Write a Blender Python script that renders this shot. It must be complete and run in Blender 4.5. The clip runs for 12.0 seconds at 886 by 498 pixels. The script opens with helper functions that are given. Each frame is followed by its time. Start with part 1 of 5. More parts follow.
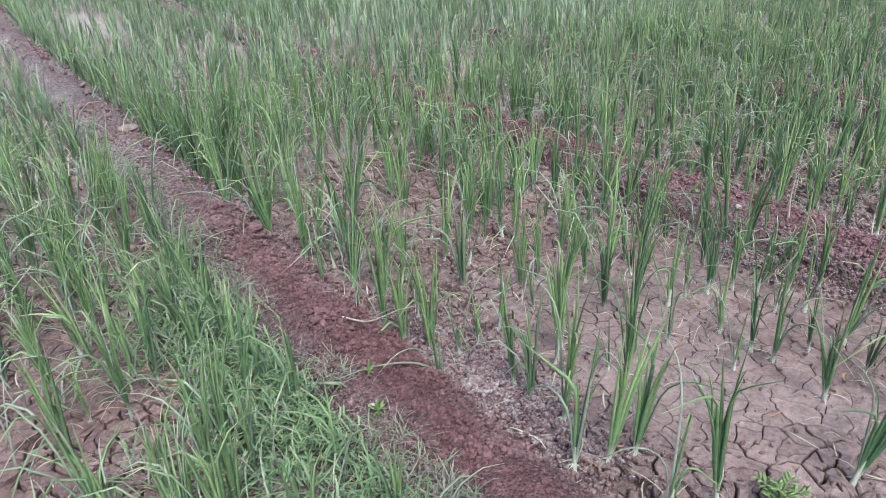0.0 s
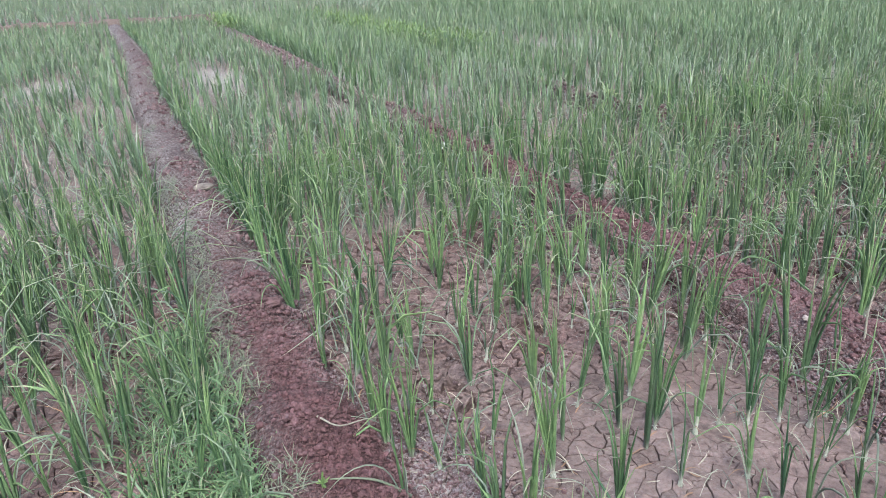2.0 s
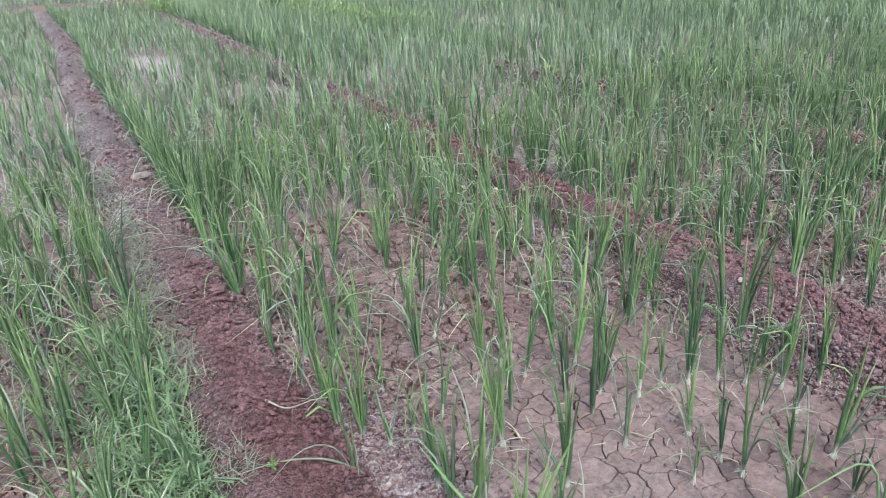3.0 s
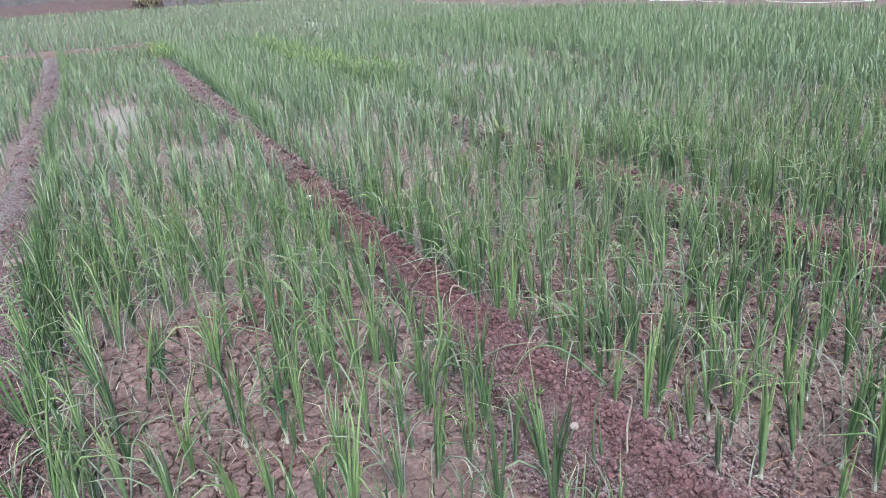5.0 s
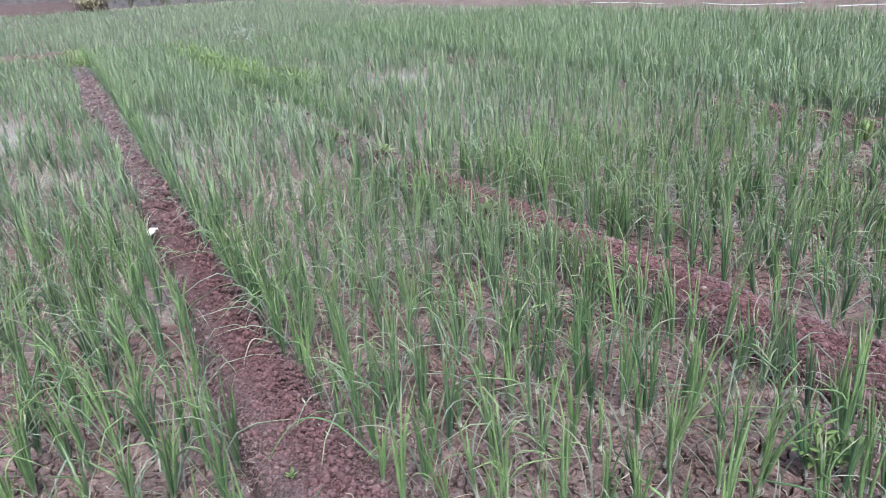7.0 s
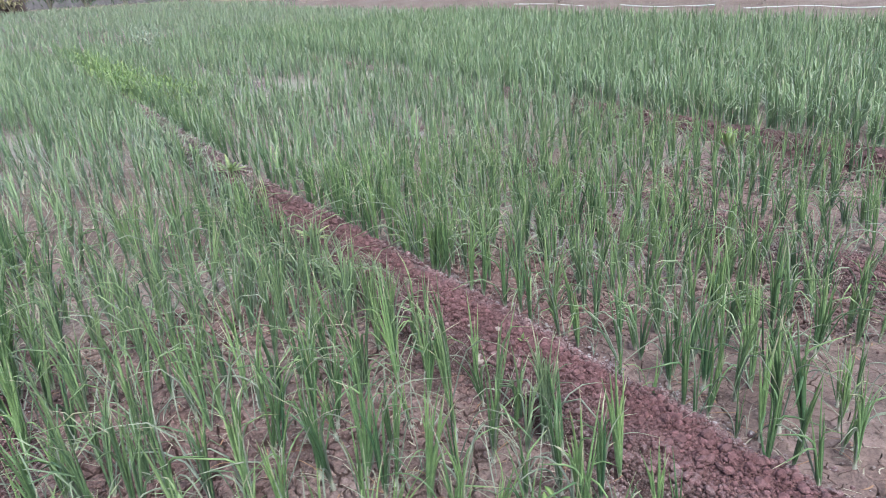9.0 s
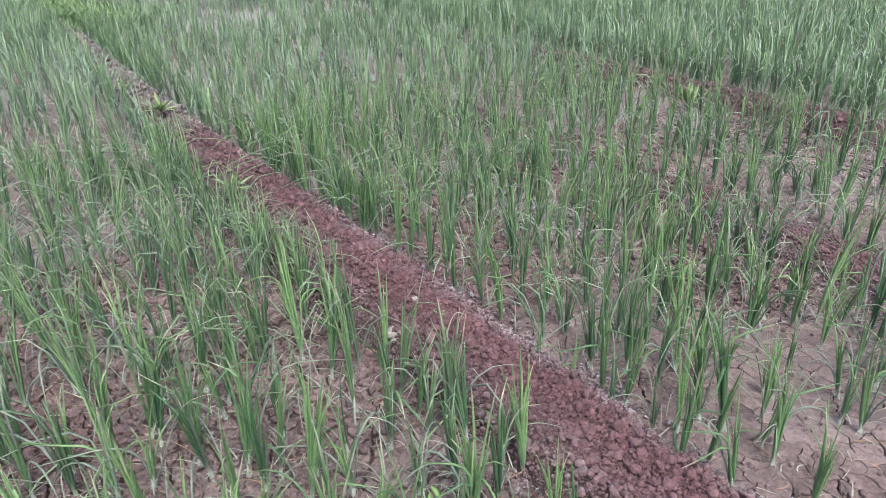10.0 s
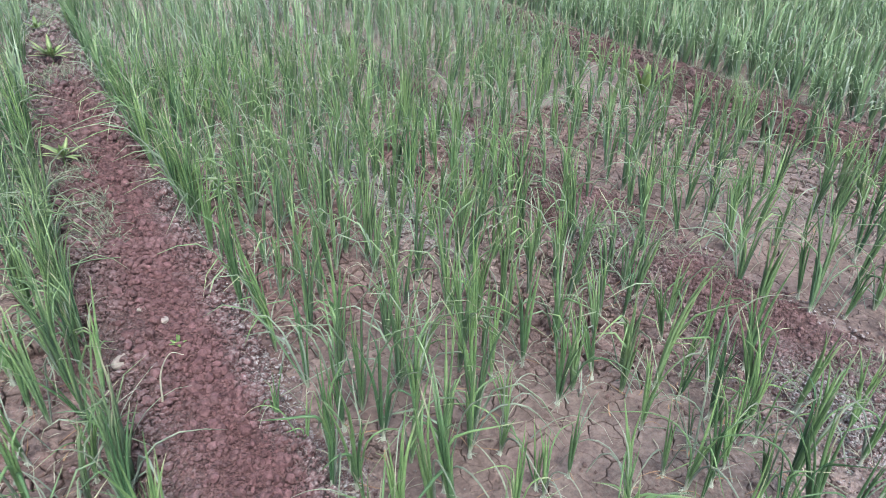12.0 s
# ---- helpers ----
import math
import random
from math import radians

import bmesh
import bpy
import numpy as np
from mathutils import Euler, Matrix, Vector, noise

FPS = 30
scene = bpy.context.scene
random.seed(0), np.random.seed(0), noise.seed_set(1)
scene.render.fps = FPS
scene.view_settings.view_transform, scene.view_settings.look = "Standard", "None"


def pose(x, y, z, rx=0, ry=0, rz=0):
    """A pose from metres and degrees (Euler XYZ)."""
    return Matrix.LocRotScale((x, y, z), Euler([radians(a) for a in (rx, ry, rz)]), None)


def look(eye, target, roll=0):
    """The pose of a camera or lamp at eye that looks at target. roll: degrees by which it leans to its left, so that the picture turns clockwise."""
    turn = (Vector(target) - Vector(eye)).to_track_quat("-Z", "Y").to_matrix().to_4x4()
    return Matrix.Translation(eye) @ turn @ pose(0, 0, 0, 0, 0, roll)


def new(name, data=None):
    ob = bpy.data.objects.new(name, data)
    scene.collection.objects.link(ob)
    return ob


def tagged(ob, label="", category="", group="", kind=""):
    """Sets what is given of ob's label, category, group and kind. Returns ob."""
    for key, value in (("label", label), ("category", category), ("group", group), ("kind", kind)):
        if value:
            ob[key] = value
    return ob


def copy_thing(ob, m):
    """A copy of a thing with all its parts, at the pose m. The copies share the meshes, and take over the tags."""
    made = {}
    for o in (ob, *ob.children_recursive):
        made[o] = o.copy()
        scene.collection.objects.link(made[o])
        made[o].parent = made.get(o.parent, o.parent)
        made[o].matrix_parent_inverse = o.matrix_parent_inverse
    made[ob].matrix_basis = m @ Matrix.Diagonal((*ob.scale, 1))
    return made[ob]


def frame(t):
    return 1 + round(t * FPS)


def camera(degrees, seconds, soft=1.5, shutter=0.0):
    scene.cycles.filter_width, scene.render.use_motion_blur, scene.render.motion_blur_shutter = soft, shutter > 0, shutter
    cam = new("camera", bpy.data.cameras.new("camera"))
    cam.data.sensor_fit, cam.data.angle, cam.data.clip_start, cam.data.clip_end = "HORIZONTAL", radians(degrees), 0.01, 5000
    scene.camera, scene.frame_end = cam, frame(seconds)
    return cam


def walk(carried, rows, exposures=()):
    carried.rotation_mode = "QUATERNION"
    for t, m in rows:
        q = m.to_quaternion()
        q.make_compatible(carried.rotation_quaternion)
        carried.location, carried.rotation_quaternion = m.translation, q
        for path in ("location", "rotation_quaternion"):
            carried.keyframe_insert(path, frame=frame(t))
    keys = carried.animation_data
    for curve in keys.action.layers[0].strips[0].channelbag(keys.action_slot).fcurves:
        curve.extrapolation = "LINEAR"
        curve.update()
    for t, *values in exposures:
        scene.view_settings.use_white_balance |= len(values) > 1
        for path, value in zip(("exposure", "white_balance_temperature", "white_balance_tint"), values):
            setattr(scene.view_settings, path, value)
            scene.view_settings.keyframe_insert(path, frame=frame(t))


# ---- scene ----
cam = camera(64.8, 12.0, soft=0.5, shutter=0.18)
PATH = [
    (0, (-2.187, 0.542, 1.066), (-1.134, 1.992, 0.179), -0.9),
    (0.5, (-2.049, 0.592, 1.096), (-1.012, 2.065, 0.226), -0.2),
    (1, (-1.956, 0.564, 1.122), (-1.016, 2.143, 0.333), -0.8),
    (1.5, (-1.83, 0.533, 1.125), (-1.009, 2.2, 0.385), -0.9),
    (2, (-1.808, 0.515, 1.127), (-1.03, 2.194, 0.37), -1.6),
    (2.5, (-1.824, 0.511, 1.13), (-0.999, 2.153, 0.343), -1.9),
    (3, (-1.79, 0.496, 1.114), (-0.903, 2.096, 0.306), -2.4),
    (3.5, (-1.497, 0.511, 1.086), (-0.586, 2.106, 0.296), -2.5),
    (3.7, (-1.348, 0.499, 1.118), (-0.432, 2.098, 0.341), -2.0),
    (5.3, (-0.985, 0.467, 1.274), (-0.176, 2.146, 0.548), -3.5),
    (5.5, (-0.947, 0.462, 1.284), (-0.141, 2.142, 0.556), -3.6),
    (6, (-0.806, 0.453, 1.289), (-0.001, 2.136, 0.568), -3.9),
    (6.5, (-0.545, 0.401, 1.304), (0.297, 2.069, 0.592), -3.9),
    (7, (-0.358, 0.403, 1.318), (0.547, 2.029, 0.584), -3.3),
    (7.2, (-0.29, 0.43, 1.319), (0.639, 2.036, 0.571), -3.1),
    (8.8, (0.263, 0.337, 1.32), (1.281, 1.891, 0.579), -3.1),
    (9, (0.348, 0.31, 1.328), (1.374, 1.859, 0.586), -3.2),
    (9.5, (0.468, 0.307, 1.335), (1.508, 1.816, 0.535), -2.4),
    (10, (0.628, 0.376, 1.306), (1.676, 1.827, 0.414), -0.5),
    (10.5, (0.807, 0.392, 1.305), (1.849, 1.816, 0.363), 1.0),
    (11, (1.058, 0.304, 1.305), (2.085, 1.737, 0.36), 1.2),
    (11.5, (1.286, 0.254, 1.333), (2.297, 1.685, 0.367), 1.7),
    (12, (1.539, 0.34, 1.304), (2.468, 1.792, 0.29), 2.5),
]
walk(cam, [(t, look(eye, target, roll)) for t, eye, target, roll in PATH], exposures=[(0, 1.28, 5640, 1), (1.5, 1.22, 5640, 0), (3.0, 1.24, 5640, 1), (7.0, 1.27, 5640, 3), (9.0, 1.26, 5640, 0), (10.0, 1.28, 5650, 0), (10.5, 1.38, 5660, -3), (12, 1.36, 5660, -5)])

# ---- light: an overcast afternoon ----
SUN_HEIGHT, SUN_TURN = 58, 200
world = bpy.data.worlds.new("overcast sky")
scene.world = world
world.use_nodes = True
sky = world.node_tree.nodes.new("ShaderNodeTexSky")
sky.sky_type, sky.sun_disc = "NISHITA", False
sky.sun_elevation, sky.sun_rotation = radians(SUN_HEIGHT), radians(SUN_TURN)
sky.air_density, sky.dust_density, sky.ozone_density = 1.0, 6.0, 0.6
backg = world.node_tree.nodes["Background"]
world.node_tree.links.new(sky.outputs[0], backg.inputs[0])
backg.inputs[1].default_value = 0.13
sun = new("sun", bpy.data.lights.new("sun", "SUN"))
sun.data.energy, sun.data.angle, sun.data.color = 1.2, radians(24), (1.0, 0.96, 0.9)
a, e = radians(SUN_TURN), radians(SUN_HEIGHT)
sun.matrix_world = look((math.sin(a) * math.cos(e) * 30, math.cos(a) * math.cos(e) * 30, math.sin(e) * 30), (0, 0, 0))

rng = np.random.default_rng(7)


# ---- materials ----
def material(name, rough, spec=0.5):
    m = bpy.data.materials.new(name)
    m.use_nodes = True
    nt = m.node_tree
    b = nt.nodes["Principled BSDF"]
    b.inputs["Roughness"].default_value = rough
    b.inputs["Specular IOR Level"].default_value = spec
    return m, nt, b


def attr(nt, name):
    n = nt.nodes.new("ShaderNodeAttribute")
    n.attribute_name = name
    return n.outputs["Fac"]


def noise_of(nt, scale, detail=4, rough=0.6):
    n = nt.nodes.new("ShaderNodeTexNoise")
    n.inputs["Scale"].default_value = scale
    n.inputs["Detail"].default_value = detail
    n.inputs["Roughness"].default_value = rough
    c = nt.nodes.new("ShaderNodeNewGeometry")
    nt.links.new(c.outputs["Position"], n.inputs["Vector"])
    return n.outputs["Fac"]


def math_of(nt, op, x, y=None, clamp=False):
    n = nt.nodes.new("ShaderNodeMath")
    n.operation, n.use_clamp = op, clamp
    for k, v in enumerate((x, y)):
        if v is None:
            continue
        if isinstance(v, (int, float)):
            n.inputs[k].default_value = v
        else:
            nt.links.new(v, n.inputs[k])
    return n.outputs[0]


def ramp(nt, fac, stops):
    n = nt.nodes.new("ShaderNodeValToRGB")
    e = n.color_ramp.elements
    while len(e) < len(stops):
        e.new(0.5)
    for k, (p, c) in enumerate(stops):
        e[k].position = p
        e[k].color = (*c, 1) if len(c) == 3 else c
    nt.links.new(fac, n.inputs[0])
    return n.outputs[0]


def mixed(nt, fac, x, y, blend="MIX"):
    n = nt.nodes.new("ShaderNodeMix")
    n.data_type, n.blend_type = "RGBA", blend
    for k, v in ((0, fac), (6, x), (7, y)):
        if isinstance(v, (int, float)):
            n.inputs[k].default_value = v
        elif isinstance(v, tuple):
            n.inputs[k].default_value = (*v, 1)
        else:
            nt.links.new(v, n.inputs[k])
    return n.outputs[2]


def bump(nt, b, height, strength, distance):
    n = nt.nodes.new("ShaderNodeBump")
    n.inputs["Strength"].default_value, n.inputs["Distance"].default_value = strength, distance
    nt.links.new(height, n.inputs["Height"])
    nt.links.new(n.outputs[0], b.inputs["Normal"])


def piece_random(nt):
    """A number for each loose piece: the object's own and the mesh island's together."""
    o = nt.nodes.new("ShaderNodeObjectInfo").outputs["Random"]
    i = nt.nodes.new("ShaderNodeNewGeometry").outputs["Random Per Island"]
    return math_of(nt, "FRACT", math_of(nt, "ADD", o, i))


def soil_material(name, dry, damp, crust, far_cracks=False, grains=0, crumbly=False, loose=False):
    m, nt, b = material(name, 0.92, 0.2)
    big, fine = noise_of(nt, 3.2, 5), noise_of(nt, 55, 6, 0.7)
    c = mixed(nt, ramp(nt, big, [(0.35, (0, 0, 0)), (0.68, (1, 1, 1))]), dry, damp)
    c = mixed(nt, attr(nt, "red"), c, LOOSE_RED if grains or loose else RED_SOIL)
    c = mixed(nt, 0.85, c, ramp(nt, fine, [(0.25, (0.45, 0.43, 0.42)), (0.75, (1.4, 1.4, 1.41))]), "MULTIPLY")
    c = mixed(nt, 0.8, c, ramp(nt, noise_of(nt, 17, 5, 0.65), [(0.3, (0.62, 0.59, 0.58)), (0.7, (1.22, 1.22, 1.22))]), "MULTIPLY")
    r = piece_random(nt)
    c = mixed(nt, 0.8, c, ramp(nt, r, [(0.0, (0.78, 0.76, 0.75)), (1.0, (1.18, 1.17, 1.17))]), "MULTIPLY")
    s = math_of(nt, "MULTIPLY", attr(nt, "salt"), ramp(nt, noise_of(nt, 90, 6, 0.75), [(0.42, (0, 0, 0)), (0.66, (1, 1, 1))]), True)
    up = nt.nodes.new("ShaderNodeSeparateXYZ")  # the crust lies on what faces the sky
    nt.links.new(nt.nodes.new("ShaderNodeNewGeometry").outputs["Normal"], up.inputs[0])
    s = math_of(nt, "MULTIPLY", s, ramp(nt, up.outputs[2], [(0.25, (0.25, 0.25, 0.25)), (0.8, (1, 1, 1))]))
    c = mixed(nt, s, c, crust)
    if grains:
        v = nt.nodes.new("ShaderNodeTexVoronoi")
        v.inputs["Scale"].default_value = grains
        w = nt.nodes.new("ShaderNodeNewGeometry")
        nt.links.new(w.outputs["Position"], v.inputs["Vector"])
        c = mixed(nt, 0.8, c, ramp(nt, v.outputs["Color"], [(0.1, (0.62, 0.61, 0.61)), (0.9, (1.42, 1.41, 1.41))]), "MULTIPLY")
    nt.links.new(c, b.inputs["Base Color"])
    h = math_of(nt, "ADD", noise_of(nt, 110, 6, 0.75), math_of(nt, "MULTIPLY", noise_of(nt, 26, 4), 1.6))
    if grains:
        h = math_of(nt, "ADD", math_of(nt, "MULTIPLY", h, 0.5), math_of(nt, "MULTIPLY", v.outputs["Distance"], -1.7))
    if crumbly:  # the broken parts of the crust are rough with small lumps
        v = nt.nodes.new("ShaderNodeTexVoronoi")
        v.inputs["Scale"].default_value = 75
        w = nt.nodes.new("ShaderNodeNewGeometry")
        nt.links.new(w.outputs["Position"], v.inputs["Vector"])
        lump = math_of(nt, "MULTIPLY", v.outputs["Distance"], -1.8)
        h = math_of(nt, "ADD", h, math_of(nt, "MULTIPLY", lump, attr(nt, "rough")))
    if far_cracks:
        v = nt.nodes.new("ShaderNodeTexVoronoi")
        v.feature = "DISTANCE_TO_EDGE"
        v.inputs["Scale"].default_value = 11
        g = nt.nodes.new("ShaderNodeNewGeometry")
        nt.links.new(g.outputs["Position"], v.inputs["Vector"])
        edge = ramp(nt, v.outputs["Distance"], [(0.0, (0, 0, 0)), (0.06, (1, 1, 1))])
        h = math_of(nt, "ADD", math_of(nt, "MULTIPLY", h, 0.3), edge)
    bump(nt, b, h, 0.8, 0.006 if grains else 0.008)
    return m


RED_SOIL = (0.180, 0.108, 0.106)
LOOSE_RED = (0.156, 0.083, 0.090)
MUD = soil_material("dried mud", (0.246, 0.183, 0.174), (0.156, 0.110, 0.104), (0.36, 0.345, 0.35), crumbly=True)
EARTH = soil_material("open earth", (0.21, 0.162, 0.150), (0.165, 0.122, 0.112), (0.46, 0.44, 0.43), True)
# bank sheet darker than its crumbs: the shade of the gaps is painted in
SHADED_EARTH = soil_material("red earth under the crumbs, darkened for shaded gaps", (0.108, 0.067, 0.065), (0.076, 0.045, 0.044), (0.36, 0.33, 0.335), False, 170)
CRUMB = soil_material("crumbled red earth", (0.176, 0.114, 0.119), (0.134, 0.082, 0.086), (0.41, 0.385, 0.40), loose=True)


def leaf_material(name, dark, light, tip, translucent=0.16):
    m, nt, b = material(name, 0.42, 0.4)
    r = piece_random(nt)
    tone = math_of(nt, "ADD", math_of(nt, "MULTIPLY", attr(nt, "tone"), 0.7), math_of(nt, "MULTIPLY", r, 0.3))
    green = mixed(nt, tone, dark, light)
    green = mixed(nt, 0.5, green, ramp(nt, noise_of(nt, 60, 3), [(0.3, (0.6, 0.62, 0.6)), (0.7, (1.4, 1.38, 1.36))]), "MULTIPLY")
    # greys old and dull leaves; in far stands it also paints distance haze
    green = mixed(nt, attr(nt, "faded_hazed"), green, (0.27, 0.30, 0.235))
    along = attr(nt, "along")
    # darker, bluer leaf bases: shade near the ground put into the colour
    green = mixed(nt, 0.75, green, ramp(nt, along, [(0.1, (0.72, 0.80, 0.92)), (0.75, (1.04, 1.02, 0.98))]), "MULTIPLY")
    wither = math_of(nt, "MULTIPLY", ramp(nt, math_of(nt, "ADD", along, math_of(nt, "MULTIPLY", math_of(nt, "SUBTRACT", r, 0.62), 0.4)), [(0.88, (0, 0, 0)), (1.0, (1, 1, 1))]), 0.85)
    c = mixed(nt, wither, green, tip)
    sheath = ramp(nt, along, [(0.02, (1, 1, 1)), (0.11, (0, 0, 0))])
    c = mixed(nt, sheath, c, (0.36, 0.38, 0.30))
    nt.links.new(c, b.inputs["Base Color"])
    bump(nt, b, noise_of(nt, 240, 3), 0.35, 0.001)
    t = nt.nodes.new("ShaderNodeBsdfTranslucent")
    nt.links.new(c, t.inputs[0])
    x = nt.nodes.new("ShaderNodeMixShader")
    x.inputs[0].default_value = translucent
    nt.links.new(b.outputs[0], x.inputs[1])
    nt.links.new(t.outputs[0], x.inputs[2])
    nt.links.new(x.outputs[0], nt.nodes["Material Output"].inputs[0])
    return m


def plain_material(name, c1, c2, rough=0.7, scale=40, spec=0.4, relief=0.002):
    m, nt, b = material(name, rough, spec)
    f = noise_of(nt, scale, 5, 0.65)
    c = ramp(nt, f, [(0.3, c1), (0.7, c2)])
    c = mixed(nt, 0.5, c, ramp(nt, piece_random(nt), [(0, (0.75, 0.75, 0.75)), (1, (1.25, 1.25, 1.25))]), "MULTIPLY")
    nt.links.new(c, b.inputs["Base Color"])
    bump(nt, b, f, 0.5, relief)
    return m


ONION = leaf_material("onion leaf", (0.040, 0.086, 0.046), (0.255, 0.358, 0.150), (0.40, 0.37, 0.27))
GRASS = leaf_material("weedy grass", (0.09, 0.15, 0.075), (0.20, 0.275, 0.13), (0.36, 0.33, 0.22))
WEED = leaf_material("yellow-green weed", (0.16, 0.235, 0.085), (0.255, 0.335, 0.125), (0.40, 0.42, 0.12), 0.3)
PALEGRASS = leaf_material("bleached grey-green grass", (0.12, 0.14, 0.095), (0.25, 0.25, 0.18), (0.32, 0.29, 0.22))
PALEWEED = leaf_material("pale yellow-green weed leaf", (0.22, 0.27, 0.12), (0.34, 0.39, 0.18), (0.42, 0.42, 0.22), 0.25)
FADED = leaf_material("wilted grey-green leaf", (0.14, 0.165, 0.12), (0.30, 0.315, 0.25), (0.38, 0.35, 0.30))
DRY = plain_material("withered leaf", (0.25, 0.215, 0.16), (0.40, 0.37, 0.31), 0.7, 60)
RUST = plain_material("rusty dead leaf", (0.22, 0.12, 0.075), (0.32, 0.20, 0.13), 0.8, 60)
NECK = plain_material("white onion neck", (0.30, 0.31, 0.25), (0.42, 0.42, 0.37), 0.5, 80)
STONE = plain_material("pale stone", (0.23, 0.185, 0.17), (0.32, 0.265, 0.245), 0.85, 50)
WHITESTONE = plain_material("whitish stone", (0.27, 0.245, 0.235), (0.36, 0.335, 0.32), 0.85, 50)
GREYSTONE = plain_material("greyish stone", (0.15, 0.12, 0.11), (0.22, 0.185, 0.165), 0.9, 40)
WHITE = plain_material("white scrap", (0.52, 0.52, 0.51), (0.66, 0.66, 0.65), 0.6, 30)


# ---- mesh helpers ----
def lattice(ix, iy, seed):
    h = (ix.astype(np.int64) * 374761393 + iy.astype(np.int64) * 668265263 + seed * 144665) & 0x7FFFFFFF
    h = ((h ^ (h >> 13)) * 1274126177) & 0x7FFFFFFF
    return ((h ^ (h >> 16)) & 0xFFFF) / 65535.0


def vnoise(x, y, scale, seed=1, octaves=3):
    """Smooth value noise from 0 to 1."""
    x, y = np.asarray(x, float) * scale, np.asarray(y, float) * scale
    total, amp, norm = 0, 1.0, 0
    for k in range(octaves):
        ix, iy = np.floor(x), np.floor(y)
        fx, fy = x - ix, y - iy
        fx, fy = fx * fx * (3 - 2 * fx), fy * fy * (3 - 2 * fy)
        q = [lattice(ix + i, iy + j, seed + k) for j in (0, 1) for i in (0, 1)]
        total = total + amp * ((q[0] * (1 - fx) + q[1] * fx) * (1 - fy) + (q[2] * (1 - fx) + q[3] * fx) * fy)
        norm += amp
        amp, x, y = amp * 0.5, x * 2.03, y * 2.03
    return total / norm


def mesh_of(name, verts, groups, mat, attrs=None, smooth=True):
    """A mesh from an array of places and arrays of faces (each array of one face size)."""
    me = bpy.data.meshes.new(name)
    verts = np.asarray(verts, np.float32).reshape(-1, 3)
    groups = [np.asarray(g, np.int32) for g in groups if len(g)]
    me.vertices.add(len(verts))
    me.vertices.foreach_set("co", verts.ravel())
    loops = np.concatenate([g.ravel() for g in groups])
    sizes = np.concatenate([np.full(len(g), g.shape[1], np.int32) for g in groups])
    me.loops.add(len(loops))
    me.loops.foreach_set("vertex_index", loops)
    me.polygons.add(len(sizes))
    me.polygons.foreach_set("loop_start", np.concatenate([[0], np.cumsum(sizes)[:-1]]).astype(np.int32))
    me.polygons.foreach_set("use_smooth", np.full(len(sizes), smooth))
    me.update(calc_edges=True)
    for key, value in (attrs or {}).items():
        at = me.attributes.new(key, "FLOAT", "POINT")
        at.data.foreach_set("value", np.asarray(value, np.float32).ravel())
    me.materials.append(mat)
    return me


def part(name, me, parent=None, label="", kind=""):
    ob = new(name, me)
    ob.parent = parent
    return tagged(ob, label=label, kind=kind)


def grid_faces(nx, ny):
    i, j = np.meshgrid(np.arange(nx - 1), np.arange(ny - 1), indexing="xy")
    a = (j * nx + i).ravel()
    return np.stack([a, a + 1, a + nx + 1, a + nx], 1)


def blades(base, length, lean, az, droop, power, width, n=6, m=3, twist=0.0, flat=1.0, fat=None, bend=None):
    """Tapered hollow leaves (m sides, or flat with m = 2) that rise from their bases and bend over. Gives places, faces and how far along."""
    N = len(base)
    s = np.linspace(0, 1, n + 1)
    col = lambda v: np.broadcast_to(np.asarray(v, float), (N,))[:, None]
    if bend is None:
        ang = col(lean) + col(droop) * s[None] ** col(power)
    else:  # straight up to a point, then folding over within a stretch
        q = np.clip((s[None] - col(bend[0])) / col(bend[1]), 0, 1)
        ang = col(lean) + col(droop) * q * q * (3 - 2 * q)
    turn = col(az) + col(twist) * s[None]
    mid = (ang[:, 1:] + ang[:, :-1]) / 2
    tm = (turn[:, 1:] + turn[:, :-1]) / 2
    step = col(length) / n
    P = np.zeros((N, n + 1, 3))
    P[:, 1:, 0] = np.cumsum(np.sin(mid) * np.cos(tm) * step, 1)
    P[:, 1:, 1] = np.cumsum(np.sin(mid) * np.sin(tm) * step, 1)
    P[:, 1:, 2] = np.cumsum(np.cos(mid) * step, 1)
    P += np.asarray(base)[:, None]
    T = np.stack([np.sin(ang) * np.cos(turn), np.sin(ang) * np.sin(turn), np.cos(ang)], 2)
    S = np.stack([-np.sin(turn), np.cos(turn), np.zeros_like(turn)], 2)
    B = np.cross(T, S)
    prof = (0.6 + 0.4 * np.clip(s / 0.18, 0, 1)) * (1 - 0.92 * s ** 2.6) if fat is None else fat(s)
    r = col(width) / 2 * prof[None]
    th = np.arange(m) * 2 * np.pi / m
    V = P[:, :, None] + S[:, :, None] * (np.cos(th)[None, None] * r[:, :, None])[..., None] \
        + B[:, :, None] * (np.sin(th)[None, None] * r[:, :, None] * flat)[..., None]
    base_i = (np.arange(N) * (n + 1) * m)[:, None, None] + (np.arange(n) * m)[None, :, None]
    k = np.arange(m if m > 2 else 1)[None, None]
    k2 = (k + 1) % m
    F = np.stack([base_i + k, base_i + k2, base_i + m + k2, base_i + m + k], -1).reshape(-1, 4)
    along = np.broadcast_to(s[None, :, None], (N, n + 1, m)).reshape(-1)
    return V.reshape(-1, 3), F, along


